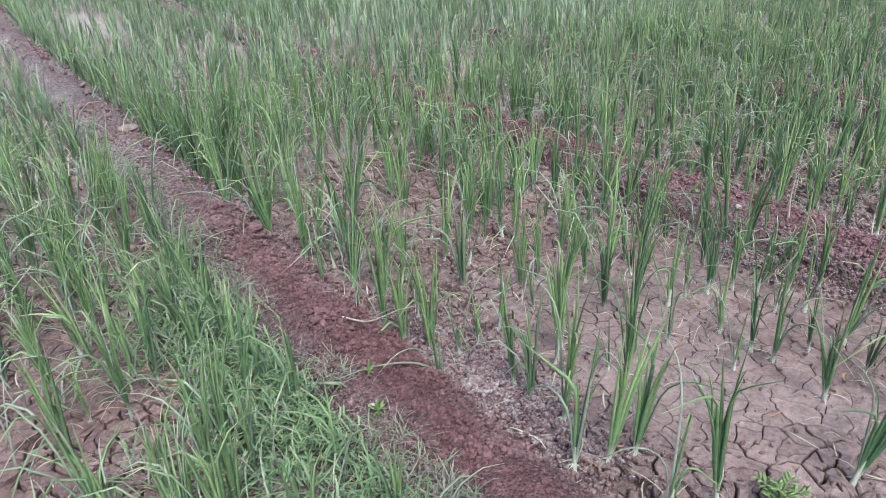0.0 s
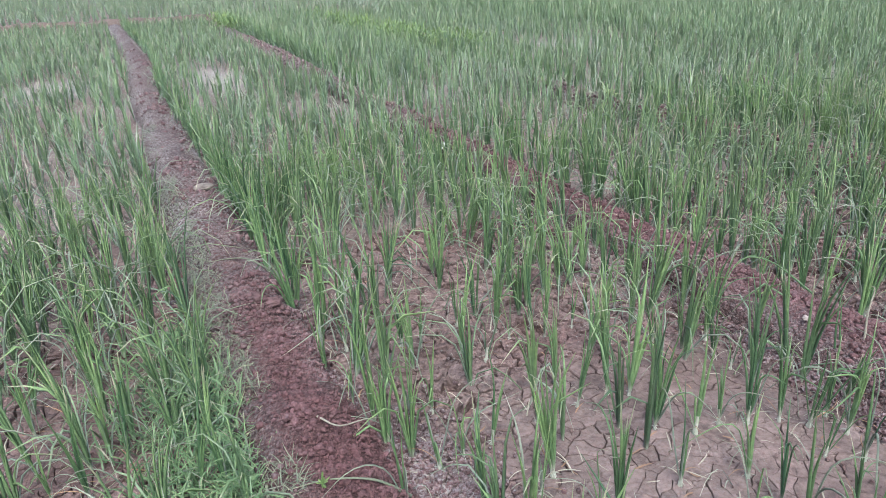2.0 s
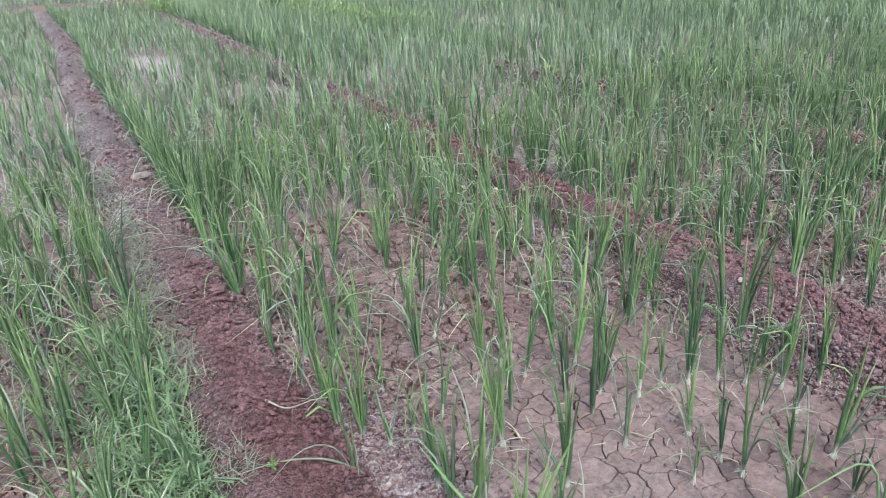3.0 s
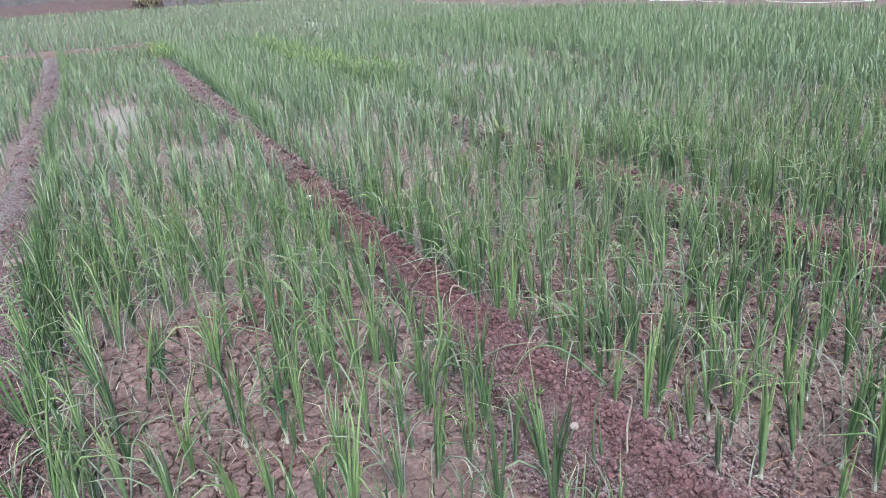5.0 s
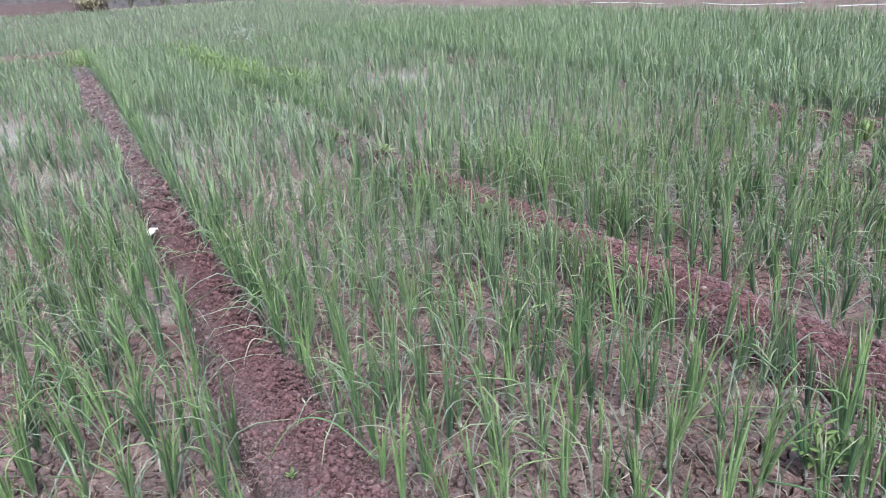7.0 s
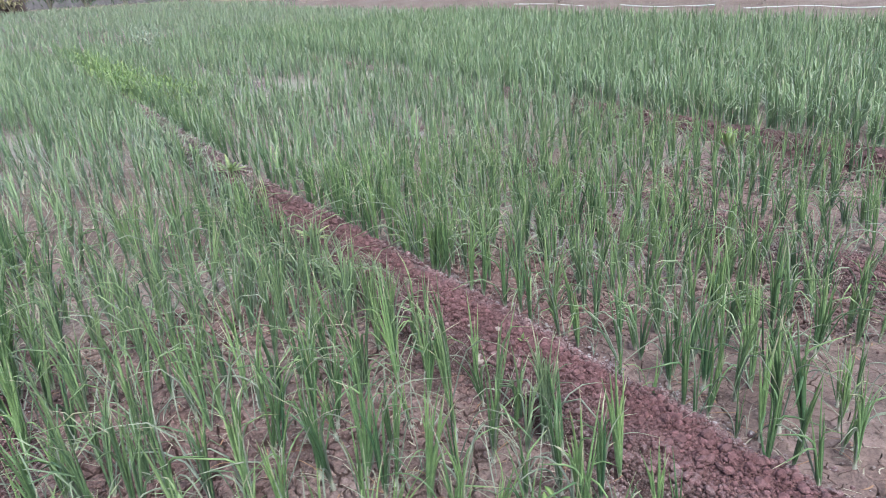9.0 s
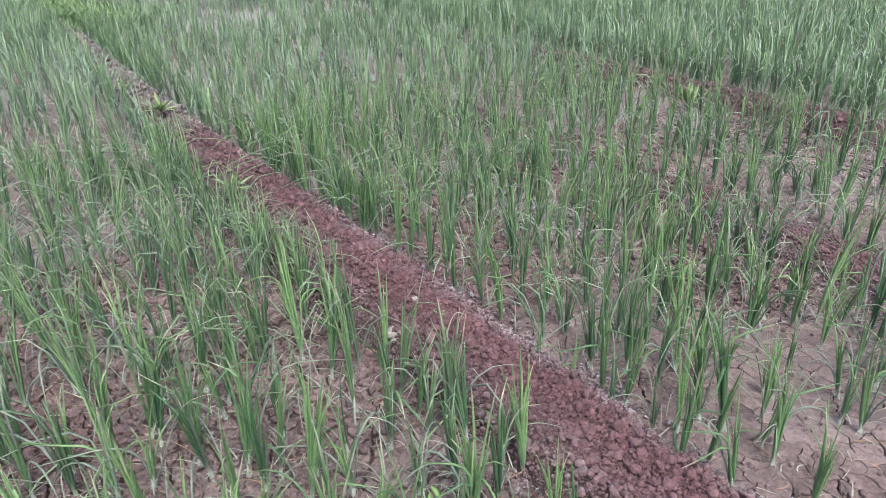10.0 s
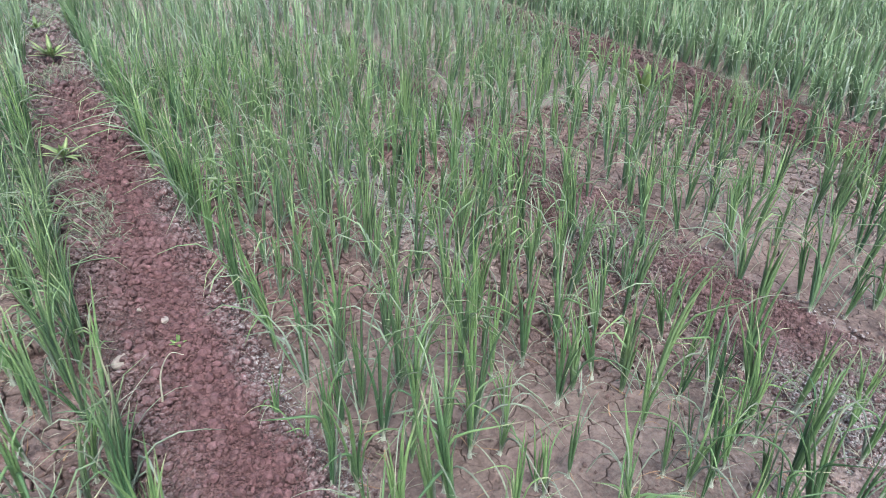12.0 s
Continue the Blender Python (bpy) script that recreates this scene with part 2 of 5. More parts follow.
# ---- the plan: low earth banks between the beds ----
BANKS = [
    dict(y=(0.0, 4.0, 6.0, 7.8, 10.0, 12.0, 18.6), x=(-1.52, -1.52, -1.51, -1.50, -1.40, -1.39, -1.48), left=(0.17, 0.16, 0.15, 0.15, 0.16, 0.16, 0.17), right=(0.16, 0.16, 0.16, 0.14, 0.15, 0.16, 0.17), h=0.085, salt=0.8),
    dict(y=(0.0, 1.9, 3.3, 6.5, 9.0, 13.0, 18.6), x=(0.04, 0.05, 0.10, 0.19, 0.25, 0.40, 0.56), left=(0.18, 0.15, 0.11, 0.12, 0.18, 0.17, 0.15), right=(0.19, 0.17, 0.14, 0.13, 0.18, 0.17, 0.15), h=0.08, salt=0.5),
    dict(y=(0.0, 1.7, 3.0, 4.0, 5.0, 6.3, 9.0, 18.6), x=(1.74, 1.75, 1.76, 1.77, 1.78, 1.83, 1.96, 2.2), left=(0.18, 0.19, 0.22, 0.22, 0.19, 0.14, 0.1, 0.1), right=(0.18, 0.19, 0.21, 0.20, 0.17, 0.13, 0.1, 0.1), h=0.09, salt=0.9),
    dict(y=(0.0, 2.2, 3.5, 5.0, 18.6), x=(3.36, 3.40, 3.50, 3.55, 3.9), left=(0.27, 0.19, 0.14, 0.12, 0.08), right=(0.20, 0.18, 0.14, 0.12, 0.08), h=0.04, salt=1.7),
    dict(y=(0.0, 2.5, 4.0, 6.0, 18.6), x=(5.27, 5.27, 5.27, 5.35, 5.6), left=(0.36, 0.36, 0.26, 0.15, 0.08), right=(0.24, 0.24, 0.2, 0.14, 0.08), h=0.065, salt=0.35),
]


def bank_at(k, y):
    b = BANKS[k]
    return tuple(np.interp(y, b["y"], b[key]) for key in ("x", "left", "right"))


def across(x, y):
    """How far a place lies from the nearest bank: 1 is its foot. Also the bank's number and its side."""
    best, which, side = np.full(np.shape(x), 99.0), np.zeros(np.shape(x), int), np.zeros(np.shape(x))
    for k in range(len(BANKS)):
        c, l, r = bank_at(k, y)
        d = x - c
        u = np.where(d < 0, -d / l, d / r)
        near = u < best
        best, which, side = np.where(near, u, best), np.where(near, k, which), np.where(near, np.sign(d), side)
    return best, which, side


# ---- ground: one sheet to the horizon ----
NEAR = (-3.2, 5.7, 0.35, 3.45)  # where the cracked crust is built plate by plate


def spaced(*bits):
    return np.unique(np.concatenate([np.arange(a, b, s) for a, b, s in bits]).round(4))


gx = spaced((-900, -60, 120), (-60, -8, 4), (-8, 8, 0.16), (8, 30, 0.8), (30, 100, 8), (100, 901, 100))
gy = spaced((-900, -60, 120), (-60, -4, 4), (-4, 8, 0.16), (8, 30, 0.5), (30, 120, 5), (120, 901, 130))
X, Y = np.meshgrid(gx, gy)
inside = (X > NEAR[0] + 0.1) & (X < NEAR[1] - 0.1) & (Y > NEAR[2] + 0.1) & (Y < NEAR[3] - 0.1)
close = np.exp(-((X / 30) ** 2 + (Y / 30) ** 2))
Z = np.where(inside, -0.036, 0.0) + (vnoise(X, Y, 3, 5) - 0.5) * 0.012 * close
salt = np.clip(vnoise(X, Y, 0.9, 9) * 2.2 - 1.0, 0, 1) * 0.5
PALE = [(-0.72, 8.75, 0.28, 1.0), (0.68, 7.9, 0.2, 0.65), (3.8, 9.0, 0.75, 1.0), (5.3, 9.1, 0.6, 0.9), (-2.3, 9.0, 0.4, 0.8)]  # bare pale spots in the crop
for px, py, ax, ay in PALE:
    salt = np.maximum(salt, np.clip(1.6 - ((X - px) / ax) ** 2 - ((Y - py) / ay) ** 2, 0, 1) * 1.0)
ground = new("ground", mesh_of("ground", np.stack([X, Y, Z], -1), [grid_faces(len(gx), len(gy))], EARTH,
                               dict(salt=salt, red=np.where(inside, 0.75, np.clip(vnoise(X, Y, 0.7, 3) - 0.3, 0, 1) * 0.6))))
tagged(ground, "pinkish grey dried mud field, cracked and salt-stained", "ground", kind="structure")


SMOOTH = [(4.0, 1.7, 0.34, 0.8), (-0.62, 1.45, 0.55, 0.5), (2.45, 1.12, 0.5, 0.32), (3.75, 1.35, 0.5, 0.5), (2.3, 1.7, 0.3, 0.25)]


def smoothness(x, y):
    s = 0.0
    for px, py, ax, ay in SMOOTH:
        s = max(s, min(1.0, max(0.0, 1.7 - ((x - px) / ax) ** 2 - ((y - py) / ay) ** 2)))
    return s


# ---- banks ----
def ridge(ys, n_across, centre, left, right, h, seed, salt_level, lumps, old, grass):
    """A crumbly earth ridge along ys, with its own uneven crest."""
    u = np.concatenate([np.linspace(-1.65, -1.22, 6), np.linspace(-1.2, 1.2, n_across - 12), np.linspace(1.22, 1.65, 6)])
    U, V = np.meshgrid(u, ys)
    half = np.where(U < 0, left(V), right(V)) * (0.82 + 0.36 * vnoise(V, np.sign(U) * 3 + seed, 5.5, seed + 6))
    x = centre(V) + U * half
    z = h * (0.8 + 0.4 * vnoise(V, V * 0 + seed, 2.3, seed)) * np.clip(1 - np.abs(U) ** 2.4, 0, 1) ** 0.8
    wear = np.clip(1.25 - np.abs(U), 0.0, 1)
    z = z + wear * ((vnoise(x, V, 4.5, seed + 5, 2) - 0.5) * lumps + (vnoise(x, V, 9, seed + 1) - 0.5) * 0.03 + (vnoise(x, V, 30, seed + 2, 3) - 0.5) * 0.026)
    z = np.where(np.abs(U) > 1.55, -0.03, z + np.interp(np.abs(U), (0.9, 1.15), (0.002, -0.005)))
    sa = (np.clip((U - 0.35) * 1.6, 0, 1) if salt_level < 1 else np.clip(0.30 - U, 0.12, 0.85)) * salt_level * np.clip(vnoise(x, V, 2.0, seed + 3) * 2.6 - 0.55, 0, 1.5)
    sa = sa + 0.35 * salt_level * np.clip(vnoise(x, V, 1.3, seed + 4) * 3 - 1.6, 0, 1)
    sa = sa + old * np.interp(V, (2.0, 3.8) if seed < 25 else (4.0, 6.5), (0, 1)) * (0.35 + vnoise(x, V, 5, seed + 8))
    sa = sa + grass * np.clip(-U * 1.4 - 0.1, 0, 1) * vnoise(x, V, 3.5, seed + 9)
    return x, V, z, sa


def bank_red(k, x, y):
    """How red the crumbled soil is: redder where it was freshly dug."""
    c, l = bank_at(k, y)[:2]
    worn = np.clip(((x - c) / l + 1.0) / 0.6, 0.2, 1)  # the west flank is greyer
    fresh = (np.interp(y, (2.0, 3.6), (1.1, 0.2)) * worn, np.interp(y, (4, 7), (1.0, 0.1)) * worn, np.interp(y, (2.8, 5), (1.0, 0.2)) * worn, 0.3, 0.25)[k]
    return np.clip(fresh * (0.35 + 1.1 * vnoise(x, y, 2.5, 15 + k)), 0, 1)


bank_things = []
for k, b in enumerate(BANKS):
    ys = spaced((-0.4, 0.84, 0.06), (0.84, 5.0, 0.016), (5.0, 8.0, 0.05), (8.0, 18.6, 0.12)) if k < 4 else spaced((-0.4, 8, 0.04), (8, 18.6, 0.12))
    x, y, z, sa = ridge(ys, 56 if k < 4 else 34, lambda v: np.interp(v, b["y"], b["x"]), lambda v: np.interp(v, b["y"], b["left"]),
                        lambda v: np.interp(v, b["y"], b["right"]), b["h"], 20 + 7 * k, b["salt"], (0.085, 0.025, 0.04, 0.02, 0.03)[k], (0.75, 0.6, 0.7, 0.6, 0.3)[k], (1.1, 0.5, 0.5, 0, 0)[k])
    ob = new("earth_bank", mesh_of("earth_bank", np.stack([x, y, z], -1), [grid_faces(x.shape[1], x.shape[0])], SHADED_EARTH, dict(salt=sa, red=bank_red(k, x, y) * 0.6)))
    tagged(ob, "low red-brown crumbly earth bank between onion beds" if k != 3 else "low worn earth bank crusted with whitish salt", "earth bank", "banks between the beds", "structure")
    bank_things.append((ob, x, y, z, sa))


# crumbs and clods on the banks
def clod_shape(seed, rough=0.26):
    bm = bmesh.new()
    bmesh.ops.create_icosphere(bm, subdivisions=2, radius=1)
    r = np.random.default_rng(seed)
    sx, sy = r.uniform(0.75, 1.15, 2)
    v = np.array([p.co for p in bm.verts])
    v *= (1 + r.uniform(-rough, rough, len(v)))[:, None]
    v *= (sx, sy, 0.72)
    f = np.array([[q.index for q in p.verts] for p in bm.faces])
    bm.free()
    return v, f


def lump_shapes(level, count, seed):
    """Broken lumps: balls with faces knocked off and a slightly uneven skin."""
    r = np.random.default_rng(seed)
    if level:
        bm = bmesh.new()
        bmesh.ops.create_icosphere(bm, subdivisions=level, radius=1)
        ball = np.array([p.co for p in bm.verts])
        faces = np.array([[q.index for q in p.verts] for p in bm.faces])
        bm.free()
    else:
        ball = np.vstack([np.eye(3), -np.eye(3)]) * 1.15
        faces = np.array([(0, 1, 2), (1, 3, 2), (3, 4, 2), (4, 0, 2), (1, 0, 5), (3, 1, 5), (4, 3, 5), (0, 4, 5)])
    shapes = []
    for _ in range(count):
        v = ball * (1 + r.uniform(-0.17, 0.17, (len(ball), 1)))
        n = r.normal(size=(8, 3))
        n /= np.linalg.norm(n, axis=1)[:, None]
        for axis, d in zip(n, r.uniform(0.55, 0.92, 8)):
            v = v - np.clip(v @ axis - d, 0, None)[:, None] * axis * 0.9
        shapes.append(v * r.uniform(0.7, 1.35, 3))
    return np.array(shapes), faces


LUMPS = [lump_shapes(0, 24, 4), lump_shapes(1, 24, 5), lump_shapes(2, 24, 6)]


def crumbs(places, sizes, mat, salt, red):
    """Many small lumps in one mesh, the larger ones more finely shaped."""
    sizes, salt, red = np.asarray(sizes), np.asarray(salt), np.asarray(red)
    verts, groups, salts, reds, first = [], [], [], [], 0
    for (shapes, faces), pick in zip(LUMPS, (sizes < 0.0055, (sizes >= 0.0055) & (sizes < 0.0105), sizes >= 0.0105)):
        N = int(pick.sum())
        v = shapes[rng.integers(0, len(shapes), N)]
        for p, q in ((0, 1), (1, 2), (0, 2)):  # tumbled every way
            t = rng.uniform(0, 6.283, N)[:, None]
            a, b = v[..., p] * np.cos(t) - v[..., q] * np.sin(t), v[..., p] * np.sin(t) + v[..., q] * np.cos(t)
            v[..., p], v[..., q] = a, b
        v = v * sizes[pick][:, None, None] + places[pick][:, None]
        k = v.shape[1]
        verts.append(v.reshape(-1, 3))
        groups.append((faces[None] + (np.arange(N) * k)[:, None, None]).reshape(-1, 3) + first)
        salts.append(np.repeat(salt[pick], k)), reds.append(np.repeat(red[pick], k))
        first += N * k
    return mesh_of("crumbs", np.concatenate(verts), groups, mat, dict(salt=np.concatenate(salts), red=np.concatenate(reds)), False)


CLODS = [mesh_of("clod", *(lambda vf: (vf[0], [vf[1]]))(clod_shape(40 + k)), CRUMB, dict(salt=np.zeros(42), red=np.full(42, 0.7))) for k in range(6)]
for k, (ob, x, y, z, sa) in enumerate(bank_things):
    rows = y[:, 0]
    at, size = [], []
    big = (0.0054, 0.0062, 0.0072, 0.0050, 0.006)[k]
    for y0, y1, coarse in ((0.8, 2.7, 1.0), (2.7, 4.4, 1.5), (4.4, 7.0, 2.3), (7.0, 13.0, 2.8)) if k < 4 else ((1.0, 6.0, 2.6),):
        for radius, cover in ((big, 0.68), (big * 0.55, 0.85)):
            gap = radius * 1.75 * coarse * (1.0 if radius == big else 1.45 if coarse == 1.0 else 1.9)
            c, l, r_ = bank_at(k, (y0 + y1) / 2)
            w, v = np.meshgrid(np.arange(c - l * 1.5, c + r_ * 1.5, gap), np.arange(y0, y1, gap))
            w, v = w.ravel() + rng.uniform(-0.5, 0.5, w.size) * gap, v.ravel() + rng.uniform(-0.5, 0.5, v.size) * gap
            c, l, r_ = bank_at(k, v)
            d = radius * np.clip(rng.lognormal(-0.05, 0.42, len(w)), 0.45, 1.9) * (1 if radius < big else min(1.7, max(1, coarse * 0.75)))
            u = np.maximum((c - w) / l, (w - c) / r_)
            lumpy = vnoise(w, v, 3.2, 120 + k) * 0.65 + vnoise(w, v, 11, 140 + k) * 0.35
            if k == 0:  # the west flank is worn to fine earth
                lumpy = lumpy - np.clip((c - w) / l, 0, 1) * 0.22 - 0.16 * np.clip((v - 2.4) / 1.2, 0, 1)
            elif k < 3:
                lumpy = lumpy + 0.12 - 0.14 * np.clip((c - w) / l, 0, 1)
            keep = rng.random(len(w)) < cover * np.interp(u, (0.75, 1.2), (1, 0.12)) * (np.interp(lumpy, (0.36, 0.50), (0.06, 1)) if radius == big else np.interp(lumpy, (0.26, 0.42), (0.25, 1)))
            w, v, d = w[keep], v[keep], d[keep]
            j = np.clip(np.searchsorted(rows, v), 0, len(rows) - 1)
            i = np.clip(np.round((w - x[j, 0]) / (x[j, -1] - x[j, 0]) * (x.shape[1] - 1)).astype(int), 0, x.shape[1] - 1)
            at.append(np.column_stack([w, v, z[j, i] + d * rng.uniform(0.0, 0.85, len(w))]))
            size.append(d)
    at, size = np.concatenate(at), np.concatenate(size)
    jj = np.clip(np.searchsorted(rows, at[:, 1]), 0, len(rows) - 1)
    ii = np.clip(np.round((at[:, 0] - x[jj, 0]) / (x[jj, -1] - x[jj, 0]) * (x.shape[1] - 1)).astype(int), 0, x.shape[1] - 1)
    part("crumbs", crumbs(at, size, CRUMB, sa[jj, ii] * (np.interp(at[:, 1], (1.8, 2.6), (1.2, 0.5)) if k == 0 else 1.25 if k == 2 else 1.0), np.clip(bank_red(k, at[:, 0], at[:, 1]) + rng.normal(0, 0.2, len(at)), 0, 1)), ob, "small red-brown soil crumbs", "stuff")
    for q in range((60, 100, 120, 40, 20)[k]):
        j = int(np.searchsorted(rows, 0.9 + 3.4 * rng.random() ** 1.4))
        i = int(np.clip(x.shape[1] * (0.5 + 0.16 * rng.standard_normal()), 3, x.shape[1] - 4))
        s = 0.006 + (0.007, 0.010, 0.013, 0.009, 0.012)[k] * rng.random() ** 1.5
        c = part("clod", CLODS[q % 6], ob)
        c.matrix_basis = Matrix.LocRotScale((x[j, i], y[j, i], z[j, i] + s * 0.25), Euler((rng.uniform(-0.4, 0.4), 0, rng.uniform(0, 6.28))), (s, s, s))


# crumbs strewn over the feet of the banks and the salty strips beside them
N = 9000
k = rng.choice(5, N, p=(0.24, 0.22, 0.24, 0.22, 0.08))
y = 0.75 + 4.0 * rng.random(N) ** 1.5
x = np.zeros(N)
for q in range(5):
    c, l, r = bank_at(q, y)
    d = rng.choice((-1, 1), N, p=(0.35, 0.65))
    u = 0.85 + np.abs(rng.normal(0, 0.45, N))
    x = np.where(k == q, c + d * u * np.where(d < 0, l, r), x)
keep = vnoise(x, y, 3.5, 65) > 0.40
x, y, k = x[keep], y[keep], k[keep]
for px, py, ax, ay, count in ((-1.26, 1.62, 0.10, 0.28, 2000), (3.2, 1.1, 0.07, 0.3, 600), (3.28, 1.9, 0.06, 0.4, 900), (0.29, 1.5, 0.07, 0.22, 900), (-0.17, 1.6, 0.05, 0.28, 1100)):
    x = np.concatenate([x, rng.normal(px, ax * 0.8, count)])
    y = np.concatenate([y, rng.normal(py, ay * 0.8, count)])
size = 0.003 + 0.006 * rng.random(len(x)) ** 2
sa = np.where(np.arange(len(x)) < len(k), np.clip(vnoise(x, y, 1.6, 91) * 3 - 0.6, 0, 1) * 1.2, 0.62 - 0.3 * (x > 2.5))
part("crumbs", crumbs(np.column_stack([x, y, 0.003 + size * 0.35]), size, CRUMB, sa, np.clip(vnoise(x, y, 2.5, 66) * 1.4 - 0.2, 0, 1)), ground, "soil crumbs strewn at the feet of the banks", "stuff")


# small mud crumbs lying about in the beds
N = 10000
x, y = rng.uniform(-2.8, 5.2, N), 0.75 + 3.6 * rng.random(N) ** 1.4
keep = (across(x, y)[0] > 1.0) & (vnoise(x, y, 2.4, 68) > 0.40)
x, y = x[keep], y[keep]
fx, fy = rng.uniform(-2.2, 3.6, 12000), 0.95 + 1.3 * rng.random(12000)  # thicker where the crust has crumbled
keep = (across(fx, fy)[0] > 1.0) & (vnoise(fx, fy, 1.4, 83) > 0.5) & (np.array([smoothness(p, q) for p, q in zip(fx, fy)]) < 0.3)
x, y = np.concatenate([x, fx[keep]]), np.concatenate([y, fy[keep]])
size = 0.002 + 0.0055 * rng.random(len(x)) ** 2.0
part("crumbs", crumbs(np.column_stack([x, y, 0.003 + size * 0.4]), size, MUD, np.clip(vnoise(x, y, 3, 69) * 3 - 1.4, 0, 1), np.clip(vnoise(x, y, 1.9, 89) * 1.8 - 0.6, 0, 0.9)), ground, "small lumps of mud strewn over the beds", "stuff")


# ---- onion plants ----
def leaf_habit(r, N, q, count, wilt=0.0):
    """How onion leaves stand: most are upright, some fold over near the tip, a few old ones arch down. Gives lean, droop, bend, length and width factors and how old."""
    young = q / count
    kind = r.random(N) * (1 - wilt) + wilt
    old = (kind > 0.88) | ((q == 0) & (kind > 0.4))
    hook = (kind > 0.62) & ~old
    lean = np.radians(r.uniform(0, 8, N)) * (1.2 - young) + np.where(old, np.radians(r.uniform(4, 16, N)), 0)
    droop = np.where(old, r.uniform(1.3, 2.7, N), np.where(hook, r.uniform(0.8, 2.6, N), r.uniform(-0.05, 0.4, N)))
    start = np.where(old, r.uniform(0.1, 0.55, N), np.where(hook, r.uniform(0.45, 0.85, N), 0.3))
    reach = np.where(old, r.uniform(0.3, 0.7, N), np.where(hook, r.uniform(0.08, 0.35, N), 0.7))
    long = np.where(old, r.uniform(0.9, 1.25, N), r.uniform(0.6, 1.08, N)) * (0.88 + 0.2 * np.sin(np.pi * np.minimum(1, 0.25 + young)))
    wide = np.where(old, r.uniform(0.5, 0.75, N), r.uniform(0.7, 1.15, N))
    return lean, droop, (start, reach), long, wide, old


def onion_prototype(seed, slight=False):
    """One onion plant: a white flaring neck with root stubs and a tight sheaf of hollow leaves, some folded over, an old one withered."""
    r = np.random.default_rng(seed)
    root = new("onion_plant")
    root.empty_display_size = 0.05
    hn, rn = r.uniform(0.022, 0.04), r.uniform(0.0040, 0.0062)
    v, f, al = blades(np.zeros((1, 3)) - (0, 0, 0.008), hn + 0.03, 0.0, 0.0, 0.05, 1.0, rn * 2.2, 6, 8, fat=lambda s: np.interp(s, (0, 0.12, 0.3, 0.6, 1), (1.25, 1.3, 0.95, 0.75, 0.7)))
    neck = part("neck", mesh_of("neck", v, [f], NECK), root, "white sheathed neck")
    k = 6
    v, f, al = blades(np.zeros((k, 3)) + (0, 0, 0.012), r.uniform(0.012, 0.026, k), r.uniform(1.5, 1.9, k), r.uniform(0, 6.28, k), 0.5, 1.0, 0.0028, 3, 3)
    part("root_tuft", mesh_of("root_tuft", v, [f], NECK), neck, "pale root stubs")
    plane, count, tone = r.uniform(0, 6.28), int(r.integers(4, 9) if slight else r.integers(6, 12)), 0.9 * r.random() ** 1.2
    q = np.arange(count)
    lean, droop, bend, long, wide, old = leaf_habit(r, count, q, count, 0.12 if slight else 0.0)
    az = plane + (q % 2) * math.pi + r.normal(0, 0.5, count)
    for k in range(count):
        v, f, al = blades(np.array([(math.cos(az[k]) * rn * 0.5, math.sin(az[k]) * rn * 0.5, hn * 0.5)]), (0.29 if slight else 0.35) * long[k], lean[k], az[k], droop[k], 1.0, (0.0082 if slight else 0.0106) * wide[k], 12, 6,
                          twist=r.normal(0, 0.3), flat=0.8, bend=(bend[0][k], bend[1][k]))
        v[:, 2] = np.maximum(v[:, 2], 0.006)
        part("leaf", mesh_of("leaf", v, [f], FADED if old[k] and r.random() < 0.6 else ONION, dict(along=al, tone=np.full(len(al), np.clip(tone + r.normal(0, 0.15), 0, 1)))), root)
    for q in range(int(r.integers(1, 4))):
        az = plane + r.uniform(0, 6.28)
        v, f, al = blades(np.array([(0, 0, hn * 0.6)]), r.uniform(0.05, 0.13), radians(35), az, r.uniform(1.0, 1.4), 0.8, 0.0042, 7, 3, twist=r.normal(0, 0.9), flat=0.4)
        v[:, 2] = np.maximum(v[:, 2], 0.004)
        part("withered_leaf", mesh_of("withered_leaf", v, [f], DRY if q else RUST), root, "dry shrivelled leaf")
    return tagged(root, "young green onion plant with a white neck in cracked mud", "onion plant", "onion plants in the beds")


BED_WEST = [(-1.73, 1.89), (-1.79, 1.91), (-1.9, 1.93), (-1.84, 1.98), (-2.02, 2.02), (-2.1, 2.06), (-1.93, 2.12), (-2.15, 2.35), (-2.06, 2.37), (-2.0, 2.47), (-2.01, 2.88)]
BED_MID = [(-0.52, 1.21), (-0.64, 1.24), (-0.75, 1.28), (-0.64, 1.3), (-0.34, 1.32), (-0.63, 1.4), (-0.99, 1.42), (-0.79, 1.45), (-1.0, 1.47), (-0.18, 1.5), (-0.39, 1.52), (-0.47, 1.55), (-1.23, 1.57), (-1.09, 1.57), (-0.62, 1.58), (-0.54, 1.58), (-0.7, 1.64), (-1.38, 1.67), (-1.26, 1.75), (-1.19, 1.76), (-0.31, 1.76), (-0.56, 1.77), (-1.1, 1.78), (-0.66, 1.79), (-0.95, 1.8), (-0.82, 1.81), (-0.71, 1.82), (-0.3, 1.84), (-0.24, 1.93), (-1.24, 1.97), (-1.18, 1.97)]
